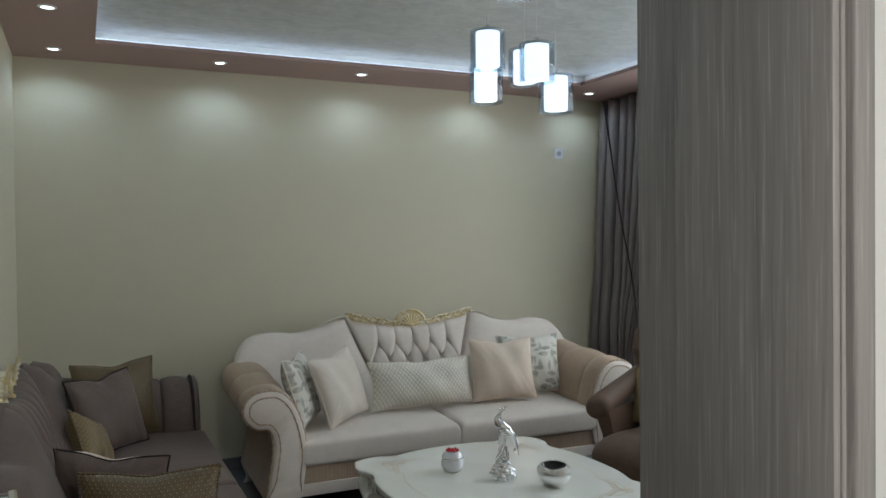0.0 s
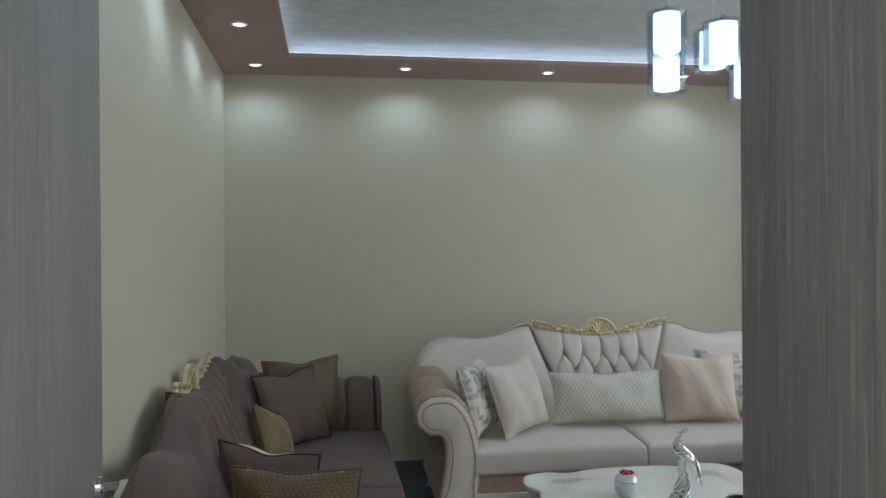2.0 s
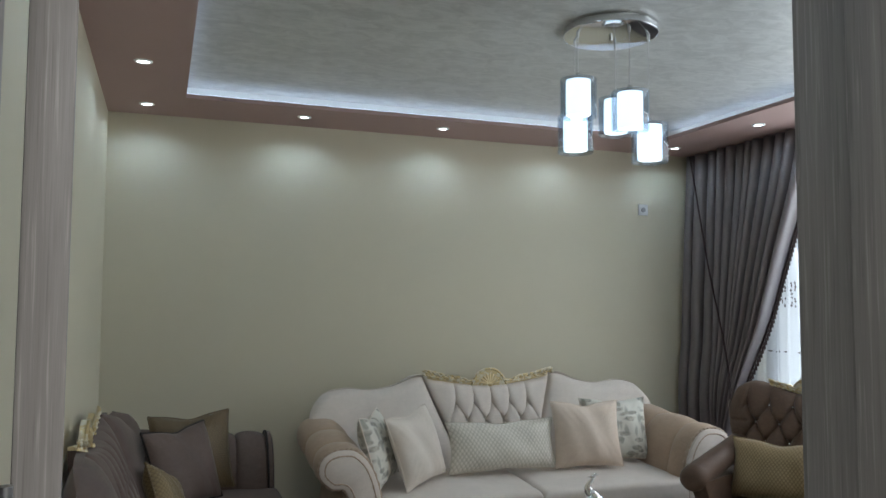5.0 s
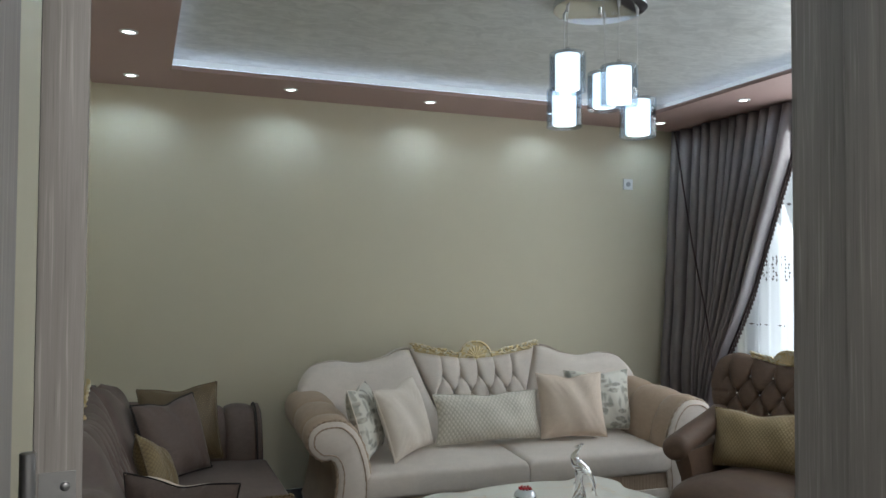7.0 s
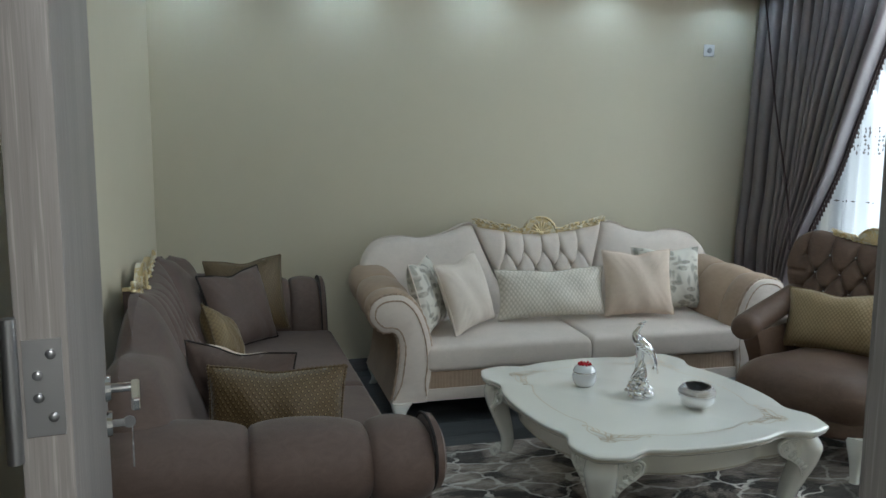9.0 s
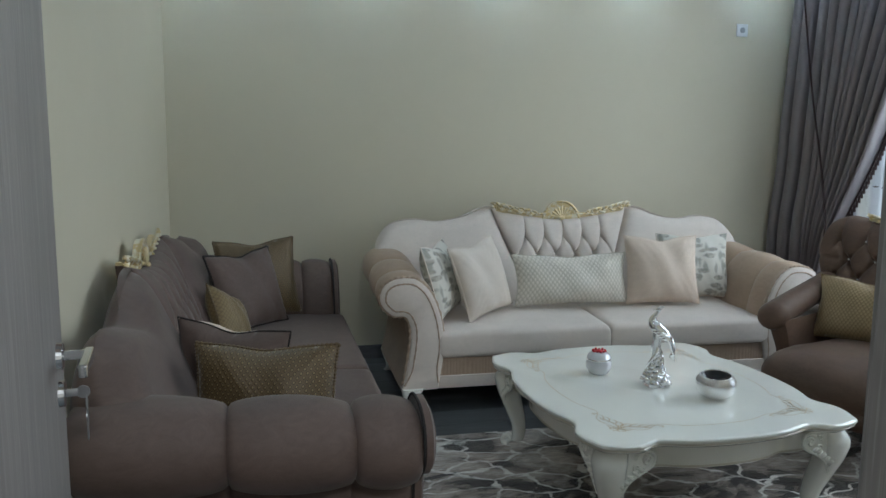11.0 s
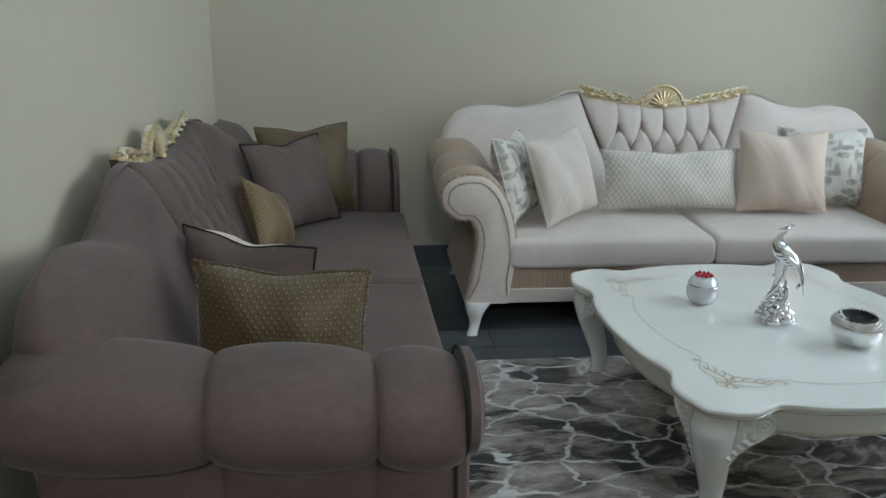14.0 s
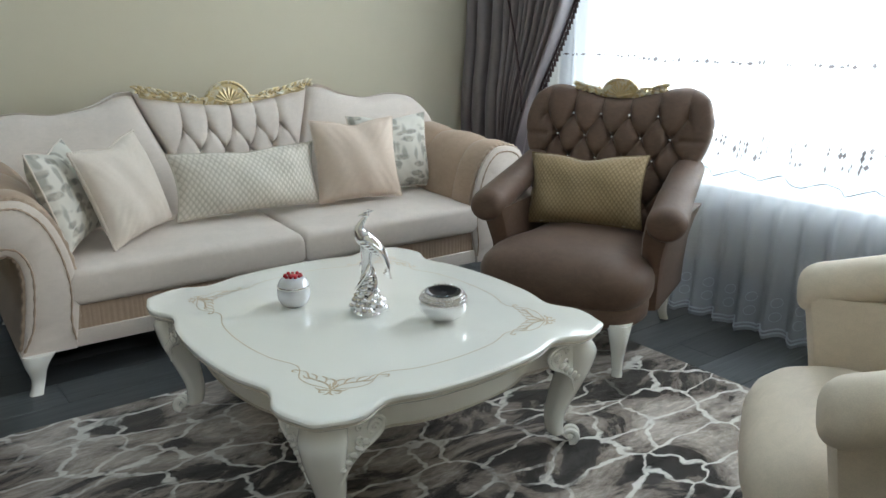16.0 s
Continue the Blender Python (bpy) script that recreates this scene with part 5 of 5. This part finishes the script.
for r, f, z in DROPS:
    o = R * r + F * f
    gl = part("glass_cylinder", bmesh.new(), GLASS, pend, "smoky clear glass cylinder")
    bm = revolve(bmesh.new(), [(0.076, 0.0), (0.079, 0.002), (0.079, 0.167), (0.076, 0.170), (0.0735, 0.167), (0.0735, 0.002), (0.076, 0.0)], (o.x, o.y, z - 0.012), 40)
    bm.faces.ensure_lookup_table()
    bmesh.ops.remove_doubles(bm, verts=bm.verts, dist=1e-5)
    bmesh.ops.delete(bm, geom=[q for q in bm.faces if len(q.verts) > 4], context="FACES_ONLY")
    bmesh.ops.recalc_face_normals(bm, faces=bm.faces)
    bm.to_mesh(gl.data)
    bm.free()
    gl.data.shade_smooth()
    part("opal_shade", revolve(bmesh.new(), [(0.0, 0.004), (0.050, 0.004), (0.053, 0.008), (0.053, 0.150), (0.050, 0.154), (0.0, 0.154)], (o.x, o.y, z - 0.004), 32), OPAL, gl, "glowing white inner shade")
    part("cap", revolve(bmesh.new(), [(0.0, 0.152), (0.055, 0.152), (0.055, 0.158), (0.014, 0.162), (0.010, 0.187), (0.0, 0.189)], (o.x, o.y, z - 0.002), 24), CHROME, gl, "chrome cap")
    bm = bmesh.new()
    sweep(bm, [(o.x, o.y, z + 0.183), (o.x, o.y, PZ - 0.045)], 0.0016, 6)
    revolve(bm, [(0.0, PZ - 0.062), (0.005, PZ - 0.062), (0.007, PZ - 0.036), (0.0, PZ - 0.036)], (o.x, o.y, 0), 10)
    part("cord", bm, PLASTIC, pend, "thin clear cord")

# ---- recessed spots in the border ----
SPOTS = [(0.30 + 0.907 * k, 5.02) for k in range(5)] + [(0.30, 4.166 - 0.857 * k) for k in range(4)] + [(3.944, 4.19 - 0.857 * k) for k in range(4)] + [(1.207, 1.36), (2.11, 1.36), (3.02, 1.36)]
spot0 = None
for x, y in SPOTS:
    if spot0 is None:
        spot0 = thing("ceiling_spot", pose(x, y, SOFFIT_Z), "small round recessed spot light in the ceiling border", "spot light", "ceiling spots")
        bm = revolve(bmesh.new(), [(0.030, -0.006), (0.040, -0.004), (0.043, 0.0), (0.030, 0.0)], sides=28)
        bmesh.ops.delete(bm, geom=[q for q in bm.faces if len(q.verts) > 4], context="FACES_ONLY")
        part("trim_ring", bm, PLASTIC, spot0, "white trim ring")
        part("lens", revolve(bmesh.new(), [(0.0, -0.0045), (0.022, -0.004), (0.031, -0.001), (0.0, -0.0005)], sides=24), LED, spot0, "glowing lens")
    else:
        copy_thing(spot0, pose(x, y, SOFFIT_Z))
    lamp("spot_beam", "SPOT", look((x, y, SOFFIT_Z - 0.012), (x, y, 0)), 9.5, (0.62, 0.82, 1.0), spot_size=radians(156), spot_blend=0.6, shadow_soft_size=0.03)

# ---- curtains ----
def drape():
    """A heavy pleated drape, gathered by a tie-back low on its wall side."""
    d = thing("curtain", pose(0, 0, 0), "heavy plum-grey satin curtain tied back, with a tasselled edge", "curtain")
    bm = bmesh.new()
    nu, nv, pleats = 480, 44, 12
    rows = []
    edge = []
    for j in range(nv + 1):
        v = j / nv
        z = SOFFIT_Z - 0.012 - v * (SOFFIT_Z - 0.03)
        # the free edge sweeps from wide at the top in to the tie
        free = np.interp(z, [0.0, 0.55, 0.84, 1.0, 1.35, 1.8, 2.2, 2.58], [4.72, 4.72, 4.62, 4.56, 4.42, 4.28, 4.15, 4.06])
        wall = np.interp(z, [0.0, 0.84, 2.58], [5.25, 5.25, 5.245])
        base = np.interp(z, [0.0, 0.63, 2.44, 2.58], [4.145, 4.16, 4.262, 4.265])
        row = []
        for i in range(nu + 1):
            u = i / nu
            ph = u * 2 * math.pi * pleats + 0.9 * math.sin(u * 11 + 1) + 0.25 * math.sin(3 * v + 9 * u)
            # round fronts with deep narrow gaps between them
            straight = min(u, 0.30) * 1.27
            spread = (wall - free - 0.30 * 1.27) / 0.70
            y = wall - straight - max(0.0, u - 0.30) * spread + 0.11 * (1.27 if u < 0.30 else spread) / pleats * math.sin(ph)
            amp = (0.074 + 0.012 * math.sin(u * 23)) * (0.72 + 0.28 * min(1.0, abs(z - 0.84) / 0.6))
            gap = math.cos(ph / 2) ** 2
            x = base - amp * (1 - 0.6 * gap - 1.4 * gap ** 4) - 0.004 * math.sin(u * 90 + v * 2) - 0.03 * math.exp(-((z - 0.84) / 0.25) ** 2)
            row.append((x, y, z))
        rows.append(row)
        edge.append(row[-1])
    skin(bm, rows, closed_ring=False, cap=False)
    ob = part("drape", bm, DRAPE, d)
    sol = ob.modifiers.new("cloth", "SOLIDIFY")
    sol.thickness = 0.003
    # cord across the folds, from the rail down to the tie
    bm = bmesh.new()
    sweep(bm, smooth_path([(4.175, 5.17, 2.555), (4.125, 4.93, 1.75), (4.075, 4.73, 1.25), (4.03, 4.61, 0.95), (4.03, 4.60, 0.80)], 8), 0.006, 7)
    part("cord", bm, FRINGE, d, "dark plum cord slanting across the folds")
    # tasselled fringe down the free edge
    bm = bmesh.new()
    e = [Vector(p) for p in edge if p[2] > 0.86]
    sweep(bm, [p + Vector((-0.004, -0.004, 0)) for p in e], 0.007, 6)
    k = 0
    for a, b in zip(e, e[1:]):
        for t in (0.25, 0.75):
            p = a.lerp(b, t)
            o = Vector((-0.008, -0.016, 0))
            sweep(bm, [p + o, p + o + Vector((0, -0.004, -0.024)), p + o + Vector((0, -0.004, -0.05))], [0.003, 0.0075, 0.0095], 7)
            k += 1
    part("tassel_fringe", bm, FRINGE, d, "dark plum tassel fringe")
    return d


drape()


def sheer():
    s = thing("sheer_curtain", pose(0, 0, 0), "white voile curtain with embroidered bands and a scalloped hem", "sheer curtain")
    nu, nv = 380, 20

    def at(u, v):
        z = SOFFIT_Z - 0.012 - v * (SOFFIT_Z - 0.045)
        y = 4.95 - u * 3.75
        ph = u * 2 * math.pi * 34
        drawn = min(1.0, max(0.0, (4.15 - y) / 0.6))
        drawn *= drawn * (3 - 2 * drawn)
        over = float(np.interp(z, [0.0, 0.55, 0.66, 2.57], [0.565, 0.525, 0.49, 0.0]))
        low = max(0.0, 0.62 - z) / 0.62
        x = 4.36 - drawn * over - (0.016 + 0.006 * v + 0.014 * low) * math.sin(ph + 0.6 * math.sin(u * 17)) - 0.008 * math.sin(ph * 0.37 + 3 * v)
        if v == 1.0:
            z += 0.012 * abs(math.sin(u * math.pi * 60))
        return (x, y, z)

    bm = bmesh.new()
    skin(bm, [[at(i / nu, j / nv) for i in range(nu + 1)] for j in range(nv + 1)], closed_ring=False, cap=False)
    cloth = part("voile", bm, VOILE, s)
    rnd = random.Random(9)
    v_of = lambda z: (SOFFIT_Z - 0.012 - z) / (SOFFIT_Z - 0.045)

    def stitch(bm, u, z, w, h):
        p = [Vector(at(u + a * w / 3.75, v_of(z + b * h))) - Vector((0.004, 0, 0)) for a, b in ((-0.5, 0), (0, -0.5), (0.5, 0), (0, 0.5))]
        bm.faces.new([bm.verts.new(q) for q in p])

    for z0, h, name in ((1.12, 0.020, "upper_band"), (1.93, 0.022, "top_band")):
        bm = bmesh.new()
        for k in range(120):
            if rnd.random() < 0.8:
                stitch(bm, k / 120, z0 + 0.006 * rnd.uniform(-1, 1), 0.016 * rnd.uniform(0.6, 1.8), h * rnd.uniform(0.6, 1.2))
        tagged(part(name, bm, EMBROIDERY, s, "row of small taupe embroidered buds"), kind="stuff")
    for name, z0, count, rows, keep in (("flower_band", 0.745, 76, 4, 0.55), ("high_flower_band", 1.43, 70, 7, 0.8)):
        bm = bmesh.new()
        for k in range(count):
            if rnd.random() > 0.88:
                continue
            for r in range(rows):
                for q in range(2):
                    if rnd.random() < keep:
                        stitch(bm, (k + 0.3 * q + 0.12 * rnd.random()) / count, z0 + 0.026 * r + 0.006 * rnd.uniform(-1, 1), 0.010 * rnd.uniform(0.6, 1.5), 0.026 * rnd.uniform(0.6, 1.4))
        tagged(part(name, bm, EMBROIDERY, s, "band of taupe embroidered flowers"), kind="stuff")
    bm = bmesh.new()
    zig = [Vector(at(k / 240, v_of(0.655 + 0.036 * abs(((k / 6) % 2) - 1)))) - Vector((0.005, 0, 0)) for k in range(241)]
    sweep(bm, zig, 0.0035, 4)
    part("zigzag_band", bm, LACE, s, "zigzag lace line")
    bm = bmesh.new()
    for z0 in (0.05, 0.066):
        sweep(bm, [Vector(at(k / 380, v_of(z0 + 0.012 * abs(math.sin(k / 380 * math.pi * 60))))) - Vector((0.004, 0, 0)) for k in range(381)], 0.004, 4)
    for k in range(34):
        c = (k + 0.5) / 34
        for r in range(2):
            ring = [Vector(at(c + 0.014 / 3.75 * math.cos(a), v_of(0.13 + 0.06 * r + 0.02 * math.sin(a)))) - Vector((0.004, 0, 0)) for a in np.linspace(0, 2 * math.pi, 13)[:-1]]
            sweep(bm, ring, 0.0012, 4, True)
    part("hem_lace", bm, LACE, s, "lace scallops and ovals above the hem")
    return s


sheer()

# ---- socket high on the wall ----
sock = thing("wall_socket", pose(3.827, Y1, 2.148), "small white aerial socket high on the cream wall", "socket")
part("plate", boxes(((-0.042, -0.010, -0.042), (0.042, 0.0, 0.042)), bevel=0.004), PLASTIC, sock)
bm = bmesh.new()
bmesh.ops.create_cone(bm, cap_ends=True, segments=24, radius1=0.018, radius2=0.018, depth=0.006, matrix=Matrix.Translation((0, -0.012, 0)) @ pose(0, 0, 0, 90))
part("port", bm, STEEL, sock, "round grey aerial port")

# ---- floor boards, laid last ----
board_me = {}
W, L = 0.192, 1.29


def board(length):
    key = round(length, 3)
    if key not in board_me:
        bm = boxes(((0.0006, 0.0006, -0.008), (length - 0.0006, W - 0.0006, 0.0)), bevel=0.0012)
        me = bpy.data.meshes.new("plank")
        bm.to_mesh(me)
        bm.free()
        me.materials.append(PLANK)
        board_me[key] = me
    return board_me[key]


def lay(x0, x1, y0, y1, row):
    """Rows of staggered boards filling one rectangle of the floor."""
    y = y0
    while y < y1 - 0.01:
        x, first = x0, L - [0.0, 0.47, 0.86, 0.25][row % 4] - (0.41 if x0 > -0.2 else 0.0)
        first = first if first > 0.15 else first + L
        while x < x1 - 0.05:
            length = min(first or L, x1 - x)
            ob = new("plank", board(length))
            ob.parent = floor
            ob.location = (x, y, 0)
            x, first = x + length, 0
        row, y = row + 1, y + W


SPLIT = HALL_Y - 1.0 + 5 * W
lay(X0 - 0.01, X1, SPLIT, Y1, 5)
lay(-0.8, 3.2, SPLIT - 16 * W, SPLIT, 1)
